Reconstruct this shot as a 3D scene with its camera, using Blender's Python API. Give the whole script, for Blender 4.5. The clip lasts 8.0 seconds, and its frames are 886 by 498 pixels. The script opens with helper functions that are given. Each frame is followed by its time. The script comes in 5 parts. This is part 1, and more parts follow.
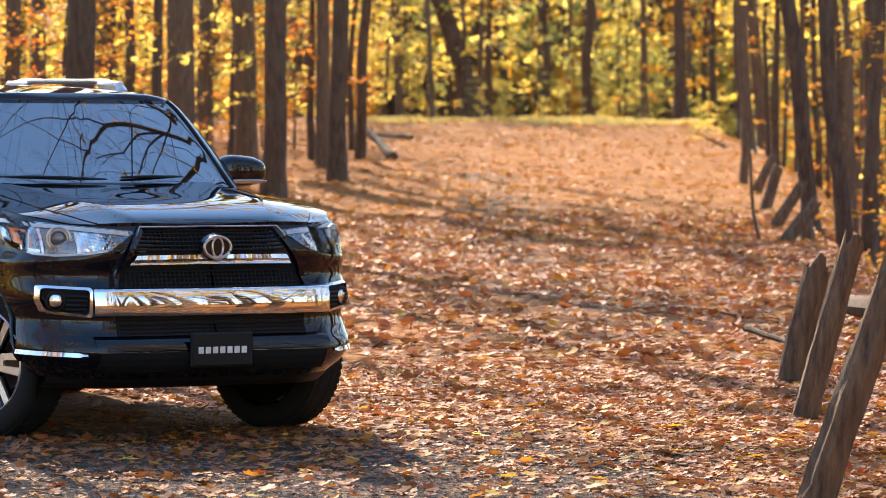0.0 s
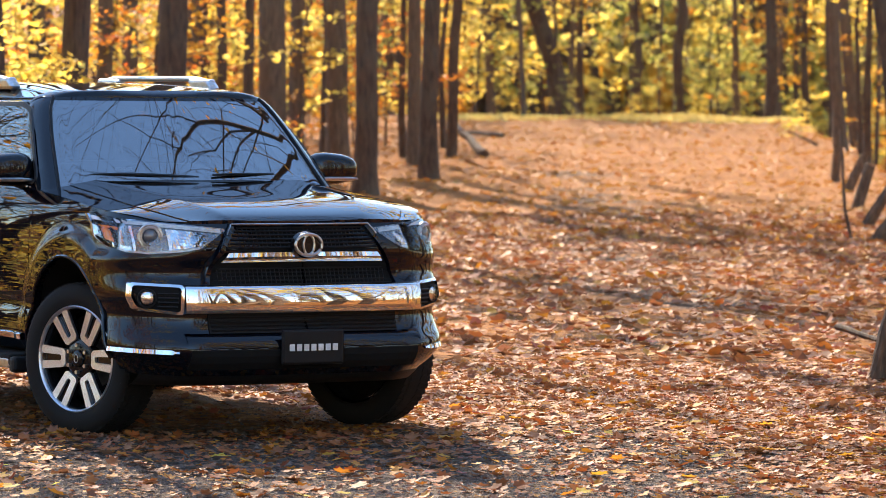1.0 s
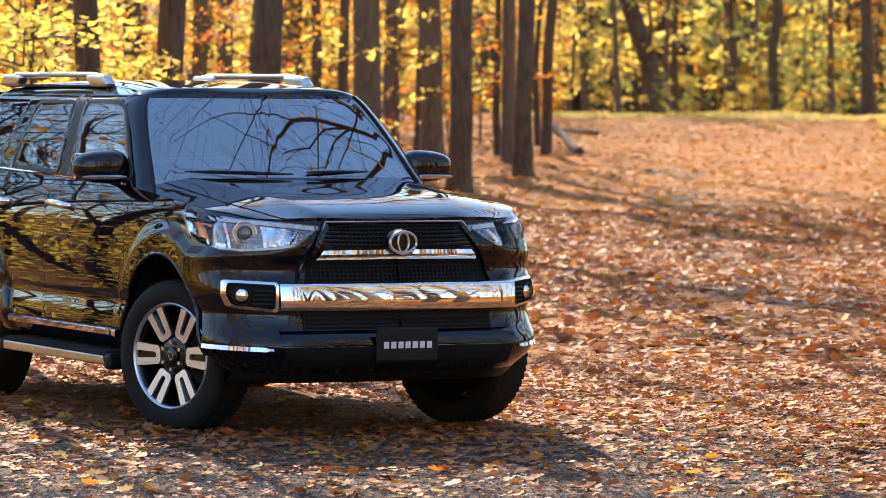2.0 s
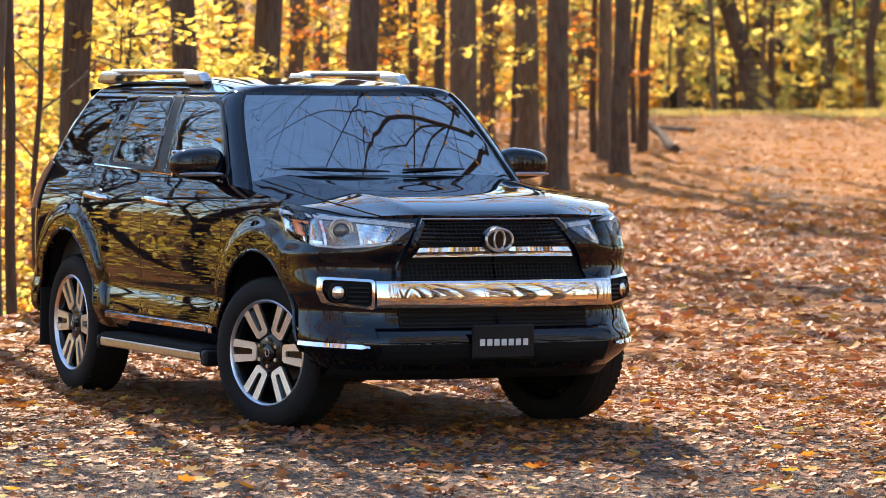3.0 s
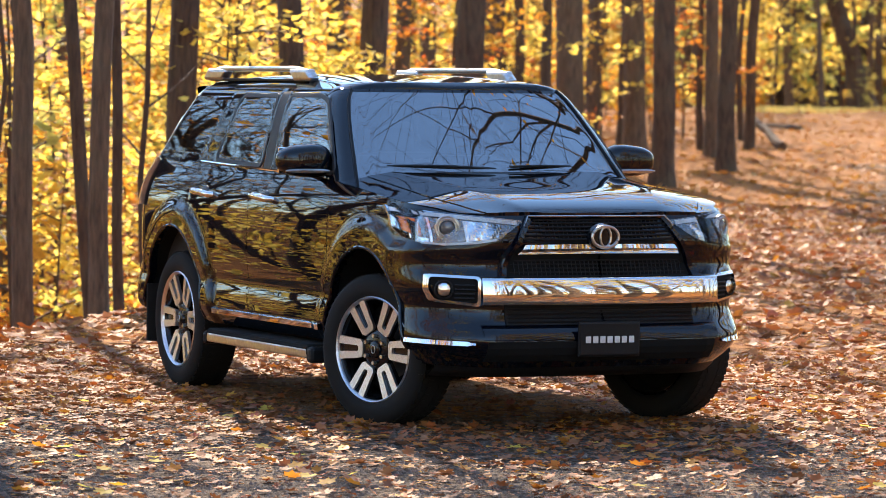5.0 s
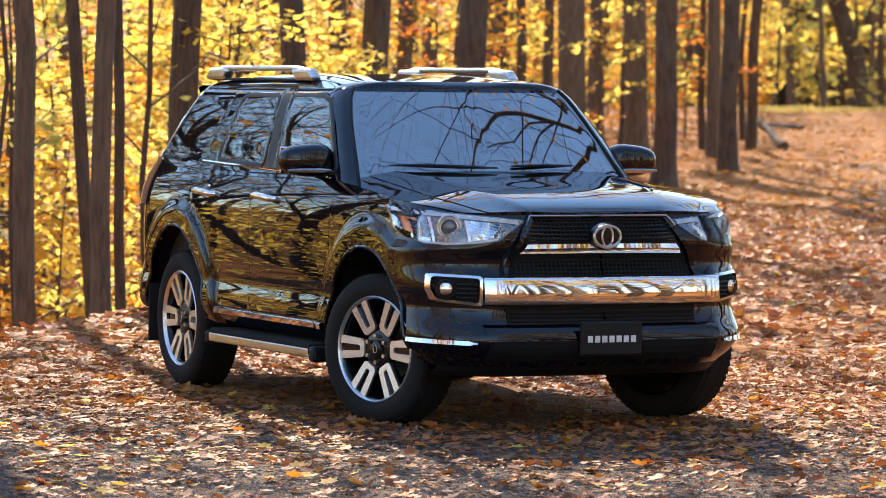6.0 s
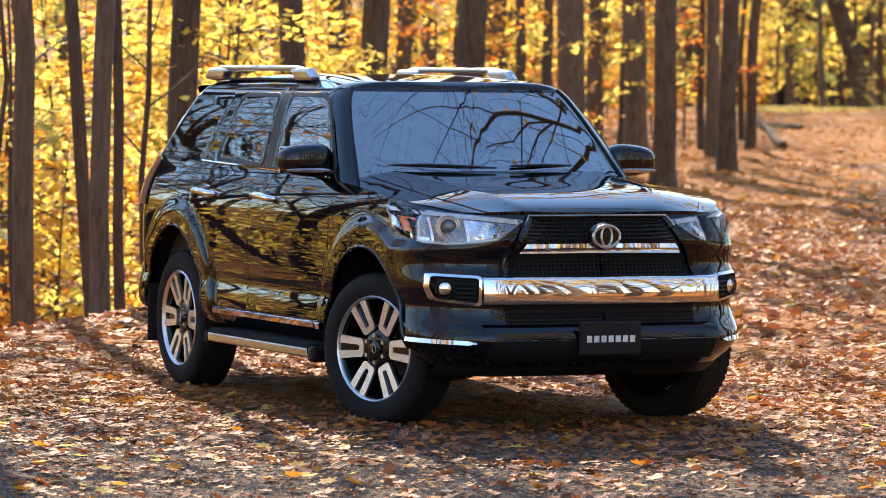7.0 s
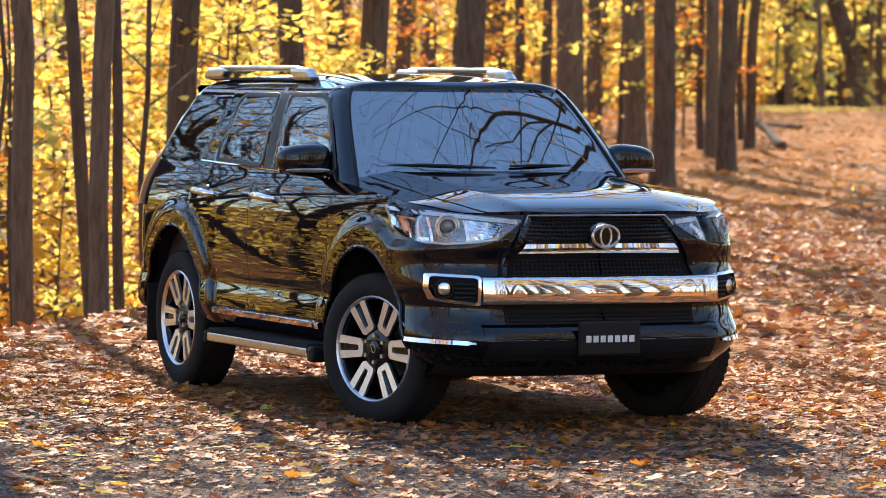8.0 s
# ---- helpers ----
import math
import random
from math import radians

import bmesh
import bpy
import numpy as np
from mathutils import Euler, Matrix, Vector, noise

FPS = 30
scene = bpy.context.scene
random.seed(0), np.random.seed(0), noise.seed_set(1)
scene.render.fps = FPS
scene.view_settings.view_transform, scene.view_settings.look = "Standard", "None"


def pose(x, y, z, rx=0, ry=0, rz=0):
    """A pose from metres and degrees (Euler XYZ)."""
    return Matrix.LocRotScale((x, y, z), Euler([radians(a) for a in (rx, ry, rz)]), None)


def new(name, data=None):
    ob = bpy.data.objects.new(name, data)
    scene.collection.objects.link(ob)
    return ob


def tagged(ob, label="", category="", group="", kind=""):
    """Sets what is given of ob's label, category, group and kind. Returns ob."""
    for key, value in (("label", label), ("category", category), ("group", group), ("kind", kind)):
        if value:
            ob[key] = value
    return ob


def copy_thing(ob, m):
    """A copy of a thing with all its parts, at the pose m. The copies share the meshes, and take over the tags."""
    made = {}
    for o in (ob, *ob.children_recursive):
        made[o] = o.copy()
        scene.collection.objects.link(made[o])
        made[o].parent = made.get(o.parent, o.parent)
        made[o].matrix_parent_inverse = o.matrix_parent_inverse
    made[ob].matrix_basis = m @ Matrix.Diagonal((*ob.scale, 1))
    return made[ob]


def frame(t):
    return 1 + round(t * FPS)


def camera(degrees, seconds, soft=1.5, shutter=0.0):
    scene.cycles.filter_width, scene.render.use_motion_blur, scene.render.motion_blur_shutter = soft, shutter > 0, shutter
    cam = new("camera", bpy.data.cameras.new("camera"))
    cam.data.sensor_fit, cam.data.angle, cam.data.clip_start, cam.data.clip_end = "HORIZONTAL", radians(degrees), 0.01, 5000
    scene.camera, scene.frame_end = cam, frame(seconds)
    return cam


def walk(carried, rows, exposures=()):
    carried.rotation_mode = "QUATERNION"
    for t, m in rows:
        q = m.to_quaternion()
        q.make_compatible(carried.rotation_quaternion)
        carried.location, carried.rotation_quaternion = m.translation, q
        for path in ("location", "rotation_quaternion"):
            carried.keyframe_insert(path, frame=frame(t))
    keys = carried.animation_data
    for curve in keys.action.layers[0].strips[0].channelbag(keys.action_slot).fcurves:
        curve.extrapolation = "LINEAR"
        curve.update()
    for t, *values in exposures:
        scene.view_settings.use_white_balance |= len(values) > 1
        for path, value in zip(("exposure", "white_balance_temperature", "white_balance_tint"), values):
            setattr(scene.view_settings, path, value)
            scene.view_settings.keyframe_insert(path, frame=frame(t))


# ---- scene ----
# ---- camera: it stands on a tripod and pans slowly ----
EYE = (-9.32, -20.91, 1.778)
cam = camera(12.307, 8.0, 0.8)
cam.data.dof.use_dof = True
cam.data.dof.focus_distance = 21.0
cam.data.dof.aperture_fstop = 6.0
PAN = [
    (0.0, -29.723, -2.146, -0.470), (0.5, -29.108, -2.165, -0.480), (1.0, -28.451, -2.188, -0.495),
    (1.5, -27.804, -2.208, -0.510), (3.0, -25.792, -2.281, -0.535), (3.5, -25.200, -2.301, -0.550),
    (4.0, -24.754, -2.317, -0.560), (4.5, -24.427, -2.329, -0.570), (5.0, -24.310, -2.337, -0.580),
    (5.5, -24.285, -2.342, -0.590), (6.0, -24.283, -2.344, -0.590), (6.5, -24.290, -2.345, -0.590),
    (7.0, -24.295, -2.346, -0.590), (7.5, -24.303, -2.346, -0.590), (8.0, -24.305, -2.346, -0.590)]
walk(cam, [(t, pose(*EYE, 90 + pitch, roll, yaw)) for t, yaw, pitch, roll in PAN])

# ---- sun and sky ----
SUN_HEADING, SUN_HEIGHT = 13.0, 33.0
scene.view_settings.exposure = 1.71
world = bpy.data.worlds.new("sky")
scene.world = world
world.use_nodes = True
sky = world.node_tree.nodes.new("ShaderNodeTexSky")
sky.sky_type, sky.sun_disc = "NISHITA", False
sky.sun_elevation, sky.sun_rotation = radians(SUN_HEIGHT), radians(SUN_HEADING)
sky.air_density, sky.dust_density, sky.ozone_density = 1.2, 0.0, 3.4
background = world.node_tree.nodes["Background"]
background.inputs["Strength"].default_value = 0.15
world.node_tree.links.new(sky.outputs[0], background.inputs["Color"])
sun = new("sun", bpy.data.lights.new("sun", "SUN"))
sun.data.energy, sun.data.angle, sun.data.color = 5.0, radians(0.55), (1.0, 0.80, 0.60)
_h, _e = radians(SUN_HEADING), radians(SUN_HEIGHT)
TO_SUN = Vector((math.sin(_h) * math.cos(_e), math.cos(_h) * math.cos(_e), math.sin(_e)))
sun.matrix_world = TO_SUN.to_track_quat("Z", "Y").to_matrix().to_4x4()
sun.location = TO_SUN * 60


# ---- materials ----
def node_mat(name):
    m = bpy.data.materials.new(name)
    m.use_nodes = True
    t = m.node_tree
    return m, t, t.nodes["Principled BSDF"], t.nodes["Material Output"]


def nd(t, kind, **values):
    n = t.nodes.new(kind)
    for key, v in values.items():
        n.inputs[key].default_value = v
    return n


def ramp(t, source, stops):
    n = t.nodes.new("ShaderNodeValToRGB")
    r = n.color_ramp
    while len(r.elements) < len(stops):
        r.elements.new(0.5)
    for el, (p, c) in zip(r.elements, stops):
        el.position, el.color = p, (*c, 1)
    t.links.new(source, n.inputs[0])
    return n.outputs[0]


def mixed(t, fac, a, b, blend="MIX"):
    n = t.nodes.new("ShaderNodeMix")
    n.data_type, n.blend_type = "RGBA", blend
    for socket, v in ((n.inputs["Factor"], fac), (n.inputs["A"], a), (n.inputs["B"], b)):
        if isinstance(v, (int, float)):
            socket.default_value = v
        elif isinstance(v, tuple):
            socket.default_value = (*v, 1)
        else:
            t.links.new(v, socket)
    return n.outputs["Result"]


def bumped(t, bsdf, source, strength, distance):
    b = nd(t, "ShaderNodeBump", Strength=strength, Distance=distance)
    t.links.new(source, b.inputs["Height"])
    t.links.new(b.outputs[0], bsdf.inputs["Normal"])


def simple(name, color, rough=0.5, metal=0.0, coat=0.0, grain=0.0, size=40.0, spec=0.5):
    """Plain stuff with a slight unevenness of tone, gloss and relief."""
    m, t, b, _ = node_mat(name)
    co = t.nodes.new("ShaderNodeTexCoord").outputs["Object"]
    n = nd(t, "ShaderNodeTexNoise", Scale=size, Detail=5.0)
    t.links.new(co, n.inputs["Vector"])
    k = 0.82
    t.links.new(ramp(t, n.outputs[0], [(0.3, tuple(c * k for c in color)), (0.7, tuple(min(1, c * 1.12) for c in color))]), b.inputs["Base Color"])
    r = nd(t, "ShaderNodeMapRange", **{"To Min": rough * 0.8, "To Max": min(1, rough * 1.25)})
    t.links.new(n.outputs[0], r.inputs[0])
    t.links.new(r.outputs[0], b.inputs["Roughness"])
    b.inputs["Metallic"].default_value = metal
    b.inputs["Coat Weight"].default_value = coat
    b.inputs["Specular IOR Level"].default_value = spec
    if grain:
        bumped(t, b, n.outputs[0], grain, 0.004)
    return m


def leaf_mat(name, stops, glow=0.5):
    """Thin autumn leaves: colour from leaf to leaf, some light passes through."""
    m, t, b, out = node_mat(name)
    g = t.nodes.new("ShaderNodeNewGeometry")
    c = ramp(t, g.outputs["Random Per Island"], stops)
    co = t.nodes.new("ShaderNodeTexCoord").outputs["Object"]
    n = nd(t, "ShaderNodeTexNoise", Scale=30.0, Detail=3.0)
    t.links.new(co, n.inputs["Vector"])
    c = mixed(t, ramp(t, n.outputs[0], [(0.45, (0, 0, 0)), (0.8, (0.5, 0.5, 0.5))]), c, (0.16, 0.07, 0.02))
    t.links.new(c, b.inputs["Base Color"])
    b.inputs["Roughness"].default_value = 0.62
    b.inputs["Specular IOR Level"].default_value = 0.2
    tr = t.nodes.new("ShaderNodeBsdfTranslucent")
    t.links.new(c, tr.inputs["Color"])
    mx = t.nodes.new("ShaderNodeMixShader")
    mx.inputs[0].default_value = glow
    t.links.new(b.outputs[0], mx.inputs[1])
    t.links.new(tr.outputs[0], mx.inputs[2])
    t.links.new(mx.outputs[0], out.inputs["Surface"])
    return m


def bark_mat(name, dark, light):
    m, t, b, _ = node_mat(name)
    co = t.nodes.new("ShaderNodeTexCoord").outputs["Object"]
    mp = t.nodes.new("ShaderNodeMapping")
    mp.inputs["Scale"].default_value = (1, 1, 0.16)
    t.links.new(co, mp.inputs[0])
    n = nd(t, "ShaderNodeTexNoise", Scale=26.0, Detail=7.0, Roughness=0.65)
    t.links.new(mp.outputs[0], n.inputs["Vector"])
    n2 = nd(t, "ShaderNodeTexNoise", Scale=1.6, Detail=3.0)
    t.links.new(co, n2.inputs["Vector"])
    c = ramp(t, n.outputs[0], [(0.32, dark), (0.68, light)])
    c = mixed(t, ramp(t, n2.outputs[0], [(0.45, (0, 0, 0)), (0.75, (0.55, 0.55, 0.55))]), c, (0.12, 0.10, 0.065))
    t.links.new(c, b.inputs["Base Color"])
    b.inputs["Roughness"].default_value = 0.9
    bumped(t, b, n.outputs[0], 0.9, 0.03)
    return m


BARK = bark_mat("bark", (0.026, 0.014, 0.008), (0.125, 0.070, 0.038))
BARK_GREY = bark_mat("bark_grey", (0.050, 0.030, 0.018), (0.19, 0.118, 0.068))
OLD_WOOD = bark_mat("weathered_wood", (0.040, 0.022, 0.012), (0.21, 0.120, 0.060))
YELLOW_LEAF = leaf_mat("yellow_leaf", [(0, (0.74, 0.50, 0.06)), (0.4, (0.86, 0.66, 0.11)), (0.8, (0.92, 0.76, 0.20)), (1, (0.80, 0.48, 0.06))], 0.68)
GOLD_LEAF = leaf_mat("gold_leaf", [(0, (0.55, 0.27, 0.03)), (0.5, (0.70, 0.38, 0.04)), (1, (0.60, 0.22, 0.03))], 0.55)
ORANGE_LEAF = leaf_mat("orange_leaf", [(0, (0.45, 0.14, 0.02)), (0.6, (0.62, 0.24, 0.03)), (1, (0.50, 0.10, 0.02))], 0.55)
GREEN_LEAF = leaf_mat("green_leaf", [(0, (0.24, 0.27, 0.06)), (0.5, (0.48, 0.46, 0.10)), (1, (0.70, 0.60, 0.16))], 0.6)
LITTER_LEAF = leaf_mat("fallen_leaf", [(0, (0.191, 0.083, 0.042)), (0.2, (0.296, 0.120, 0.046)), (0.36, (0.400, 0.104, 0.025)), (0.50, (0.348, 0.166, 0.083)), (0.62, (0.261, 0.108, 0.050)),
                                       (0.74, (0.505, 0.174, 0.025)), (0.84, (0.574, 0.282, 0.033)), (0.92, (0.287, 0.042, 0.021)), (1, (0.400, 0.224, 0.124))], 0.26)
FAR_LEAF = leaf_mat("far_fallen_leaf", [(0, (0.38, 0.160, 0.035)), (0.35, (0.48, 0.225, 0.045)), (0.7, (0.34, 0.115, 0.025)), (1, (0.52, 0.30, 0.07))], 0.3)
DRY_GRASS = leaf_mat("dry_grass", [(0, (0.62, 0.47, 0.14)), (0.5, (0.72, 0.56, 0.20)), (1, (0.56, 0.47, 0.13))], 0.4)


def ground_mat():
    """Gravel lane under leaf litter; the litter thickens away from the wheel tracks."""
    m, t, b, _ = node_mat("leaf_strewn_ground")
    g = t.nodes.new("ShaderNodeNewGeometry").outputs["Position"]
    stones = nd(t, "ShaderNodeTexVoronoi", Scale=38.0)
    t.links.new(g, stones.inputs["Vector"])
    fine = nd(t, "ShaderNodeTexNoise", Scale=9.0, Detail=8.0, Roughness=0.7)
    t.links.new(g, fine.inputs["Vector"])
    broad = nd(t, "ShaderNodeTexNoise", Scale=0.45, Detail=4.0)
    t.links.new(g, broad.inputs["Vector"])
    gravel = mixed(t, 0.55, ramp(t, fine.outputs[0], [(0.3, (0.016, 0.012, 0.009)), (0.7, (0.125, 0.084, 0.060))]), ramp(t, stones.outputs["Color"], [(0.1, (0.018, 0.014, 0.011)), (0.9, (0.17, 0.13, 0.10))]))
    cells = nd(t, "ShaderNodeTexVoronoi", Scale=11.0)
    cells.distance = "MANHATTAN"
    t.links.new(g, cells.inputs["Vector"])
    sep = t.nodes.new("ShaderNodeSeparateColor")
    t.links.new(cells.outputs["Color"], sep.inputs[0])
    litter = ramp(t, sep.outputs[0], [(0.0, (0.14, 0.052, 0.020)), (0.3, (0.31, 0.125, 0.033)), (0.55, (0.37, 0.155, 0.042)), (0.8, (0.43, 0.185, 0.040)), (1, (0.28, 0.145, 0.055))])
    litter = mixed(t, ramp(t, fine.outputs[0], [(0.35, (0, 0, 0)), (0.65, (0.6, 0.6, 0.6))]), litter, (0.13, 0.06, 0.03))
    cover = t.nodes.new("ShaderNodeAttribute")
    cover.attribute_name = "litter"
    add = nd(t, "ShaderNodeMath")
    add.operation = "ADD"
    t.links.new(cover.outputs["Fac"], add.inputs[0])
    t.links.new(broad.outputs[0], add.inputs[1])
    mask = ramp(t, add.outputs[0], [(0.72, (0, 0, 0)), (0.95, (1, 1, 1))])
    t.links.new(mixed(t, mask, gravel, litter), b.inputs["Base Color"])
    b.inputs["Roughness"].default_value = 0.92
    b.inputs["Specular IOR Level"].default_value = 0.1
    h = mixed(t, 0.5, stones.outputs["Distance"], fine.outputs[0])
    bumped(t, b, h, 1.0, 0.05)
    return m


GROUND = ground_mat()


# ---- the plan: bearings from the tripod, degrees right of +y, and distances ----
def at(bearing, d):
    a = radians(bearing)
    return EYE[0] + d * math.sin(a), EYE[1] + d * math.cos(a)


def smooth(a, b, v):
    k = min(1.0, max(0.0, (v - a) / (b - a)))
    return k * k * (3 - 2 * k)


EDGE = [(-11, -90.0), (-8.5, 6.0), (-6.6, 18.0), (-5.4, 26.0), (-4.3, 31.0), (-3.4, 34.0), (-1.2, 45.0), (0.7, 66.0), (3.0, 84.0), (6.0, 130.0), (9.0, 400.0)]


def edge_side(l, d):
    """Metres to the left of the clearing's edge."""
    for (l0, d0), (l1, d1) in zip(EDGE, EDGE[1:]):
        if d0 <= d <= d1:
            return l0 + (l1 - l0) * (d - d0) / (d1 - d0) - l
    return -1.0


C27, S27 = math.cos(radians(27)), math.sin(radians(27))


def plan(x, y):
    """Right of and ahead of the tripod, along the lane."""
    x, y = x - EYE[0], y - EYE[1]
    return x * C27 - y * S27, x * S27 + y * C27


def post_line(d):
    """How far right of the lane's axis the old posts stand."""
    return min(2.5 + (d - 17.7) * .121, 9.3 + (d - 74) * .062)


def ground_z(x, y):
    l, d = plan(x, y)
    z = 1.06 * smooth(48, 112, d) - 0.5 * smooth(114, 150, d) + 9 * smooth(150, 330, d)
    away = edge_side(l, d)
    near = 1 - smooth(44, 60, d)
    z -= 2.2 * smooth(-0.9, 3.4, away) * near
    z -= 3.2 * smooth(0.3, 4.2, l - post_line(d)) * smooth(9, 16, d) * (1 - smooth(122, 165, d))
    z += 0.04 * math.exp(-((away + 0.4) / 1.1) ** 2) * near
    z += 7 * smooth(30, 120, away) 
    z += 4 * smooth(40, 150, l)
    bump = noise.noise(Vector((x * 0.35, y * 0.35, 0))) * 0.05 + noise.noise(Vector((x * 1.4, y * 1.4, 3))) * 0.02
    flat = smooth(2.2, 6.0, math.hypot(x, y))
    return z + bump * (0.15 + 0.85 * flat) * (1 + 2 * smooth(40, 90, d)) * (0.25 + 0.75 * smooth(6, 14, math.hypot(x, y)))


def litter_amount(x, y):
    l, d = plan(x, y)
    bare = math.exp(-((d - 17.5) / 5.5) ** 2) * (1 - smooth(1.2, 3.4, l)) * (1 - smooth(-0.5, 2.0, edge_side(l, d) + 1.5))
    lane = 0.30 * math.exp(-((l - 1.8 - 0.03 * d) / 1.3) ** 2) * smooth(25, 35, d) * (1 - smooth(60, 90, d))
    return max(0.0, 0.62 - 0.62 * bare - lane)


def meet_ground(bearing, drop):
    """Where the sight line at that bearing, falling by drop per metre, meets the ground."""
    d = 12.0
    while d < 300:
        x, y = at(bearing, d)
        if EYE[2] - drop * d <= ground_z(x, y):
            return d
        d += 0.25
    return 300.0


def link(name, bm, mat, parent=None, label="", smooth_faces=False):
    me = bpy.data.meshes.new(name)
    if smooth_faces:
        for f in bm.faces:
            f.smooth = True
    bm.to_mesh(me)
    bm.free()
    for one in (mat if isinstance(mat, (list, tuple)) else (mat,)):
        me.materials.append(one)
    if smooth_faces and len(me.polygons) > 1:
        me.set_sharp_from_angle(angle=radians(38))
    ob = new(name, me)
    if parent:
        ob.parent = parent
    return tagged(ob, label)


def part(name, bm, material, parent, label="", soft=False):
    return link(name, bm, material, parent, label, soft)


def make_ground():
    """One sheet, fine near the car, coarse towards the horizon."""
    def steps(lo, hi, fine, reach, grow):
        v, out, s = lo, [lo], fine
        while v < hi:
            v += s
            if v > reach:
                s *= grow
            out.append(v)
        return out
    ahead = [-v for v in reversed(steps(0.5, 800, 4, 0, 1.25))] + [0] + steps(0.5, 1400, 0.5, 70, 1.08)
    side = steps(0.25, 900, 0.5, 14, 1.12)
    side = [-v for v in reversed(side)] + [0] + side
    verts, cover = [], []
    for d in ahead:
        for l in side:
            x, y = EYE[0] + l * C27 + d * S27, EYE[1] - l * S27 + d * C27
            verts.append((x, y, ground_z(x, y)))
            cover.append(litter_amount(x, y))
    w = len(side)
    faces = [(r * w + c, r * w + c + 1, (r + 1) * w + c + 1, (r + 1) * w + c) for r in range(len(ahead) - 1) for c in range(w - 1)]
    me = bpy.data.meshes.new("ground")
    me.from_pydata(verts, [], faces)
    a = me.attributes.new("litter", "FLOAT", "POINT")
    a.data.foreach_set("value", cover)
    me.polygons.foreach_set("use_smooth", [True] * len(faces))
    me.materials.append(GROUND)
    return tagged(new("ground", me), "grey gravel forest lane strewn with brown autumn leaf litter", "ground", kind="structure")


ground = make_ground()


def tube(bm, points, radii, sides=8, rough=0.0, cap=True, root=None):
    """A tapered limb along points; root: a corner of the bough that it grows from. Gives its rings back."""
    rings, up = [], Vector((0.13, 0.31, 0.94))
    pts = [Vector(p) for p in points]
    for i, (p, r) in enumerate(zip(pts, radii)):
        way = (pts[min(i + 1, len(pts) - 1)] - pts[max(i - 1, 0)]).normalized()
        a = way.cross(up if abs(way.dot(up)) < 0.9 else Vector((1, 0, 0))).normalized()
        b = way.cross(a)
        ring = []
        for k in range(sides):
            t = 2 * math.pi * k / sides
            w = r * (1 + rough * noise.noise(Vector((math.cos(t) * 2.1, math.sin(t) * 2.1, p.z * 1.5 + p.x))))
            ring.append(bm.verts.new(p + a * (math.cos(t) * w) + b * (math.sin(t) * w)))
        rings.append(ring)
    for r0, r1 in zip(rings, rings[1:]):
        for k in range(sides):
            bm.faces.new((r0[k], r0[(k + 1) % sides], r1[(k + 1) % sides], r1[k]))
    if cap:
        bm.faces.new(rings[-1])
        bm.faces.new(rings[0][::-1])
    if root:
        bm.faces.new((root, rings[0][0], rings[0][1]))
    return rings


# one maple leaf: tips and notches round a stalk, as (angle, radius)
MAPLE = [(0, 0.95), (24, 0.55), (50, 0.92), (78, 0.56), (104, 0.80), (130, 0.56), (152, 0.62), (180, 0.30), (208, 0.62), (230, 0.56), (256, 0.80), (282, 0.56), (310, 0.92), (336, 0.55)]
ROUGH_LEAF = [(0, 0.3), (60, 0.85), (100, 0.55), (140, 0.8), (180, 1.0), (220, 0.8), (260, 0.55), (300, 0.85)]


def leaves_mesh(name, spots, mat, outline=ROUGH_LEAF, curl=0.25):
    """spots: rows of place, normal, size, turn."""
    verts, faces = [], []
    shape = [(math.cos(radians(a)) * r, math.sin(radians(a)) * r) for a, r in outline]
    for p, n, size, turn in spots:
        n = n.normalized()
        a = n.orthogonal().normalized()
        b = n.cross(a)
        c, s = math.cos(turn), math.sin(turn)
        u, v = a * c + b * s, b * c - a * s
        first = len(verts)
        fold = curl * (0.4 + random.random())
        verts.append(p)
        for x, y in shape:
            verts.append(p + (u * x + v * y + n * (fold * (abs(y) * 0.9 + x * x * 0.6 - 0.1))) * size)
        k = len(shape)
        for i in range(k):
            faces.append((first, first + 1 + i, first + 1 + (i + 1) % k))
    me = bpy.data.meshes.new(name)
    me.from_pydata(verts, [], faces)
    me.materials.append(mat)
    return me


def rnd_dir():
    return Vector((random.gauss(0, 1), random.gauss(0, 1), random.gauss(0, 1))).normalized()


def crown_spots(count, reach, low, high, size, clumps):
    spots = []
    for _ in range(clumps):
        a, k = random.uniform(0, 2 * math.pi), random.random()
        z = low + (high - low) * k
        r = reach * math.sqrt(random.uniform(0.05, 1)) * (0.55 + 0.75 * math.sin(math.pi * min(1, 0.25 + 0.75 * k)))
        c = Vector((math.cos(a) * r, math.sin(a) * r, z))
        for _ in range(count // clumps):
            p = c + Vector((random.gauss(0, 0.75), random.gauss(0, 0.75), random.gauss(0, 0.3)))
            spots.append((p, Vector((0, 0, 1)) + rnd_dir() * 0.9, size * random.uniform(0.7, 1.3), random.uniform(0, 6.3)))
    return spots


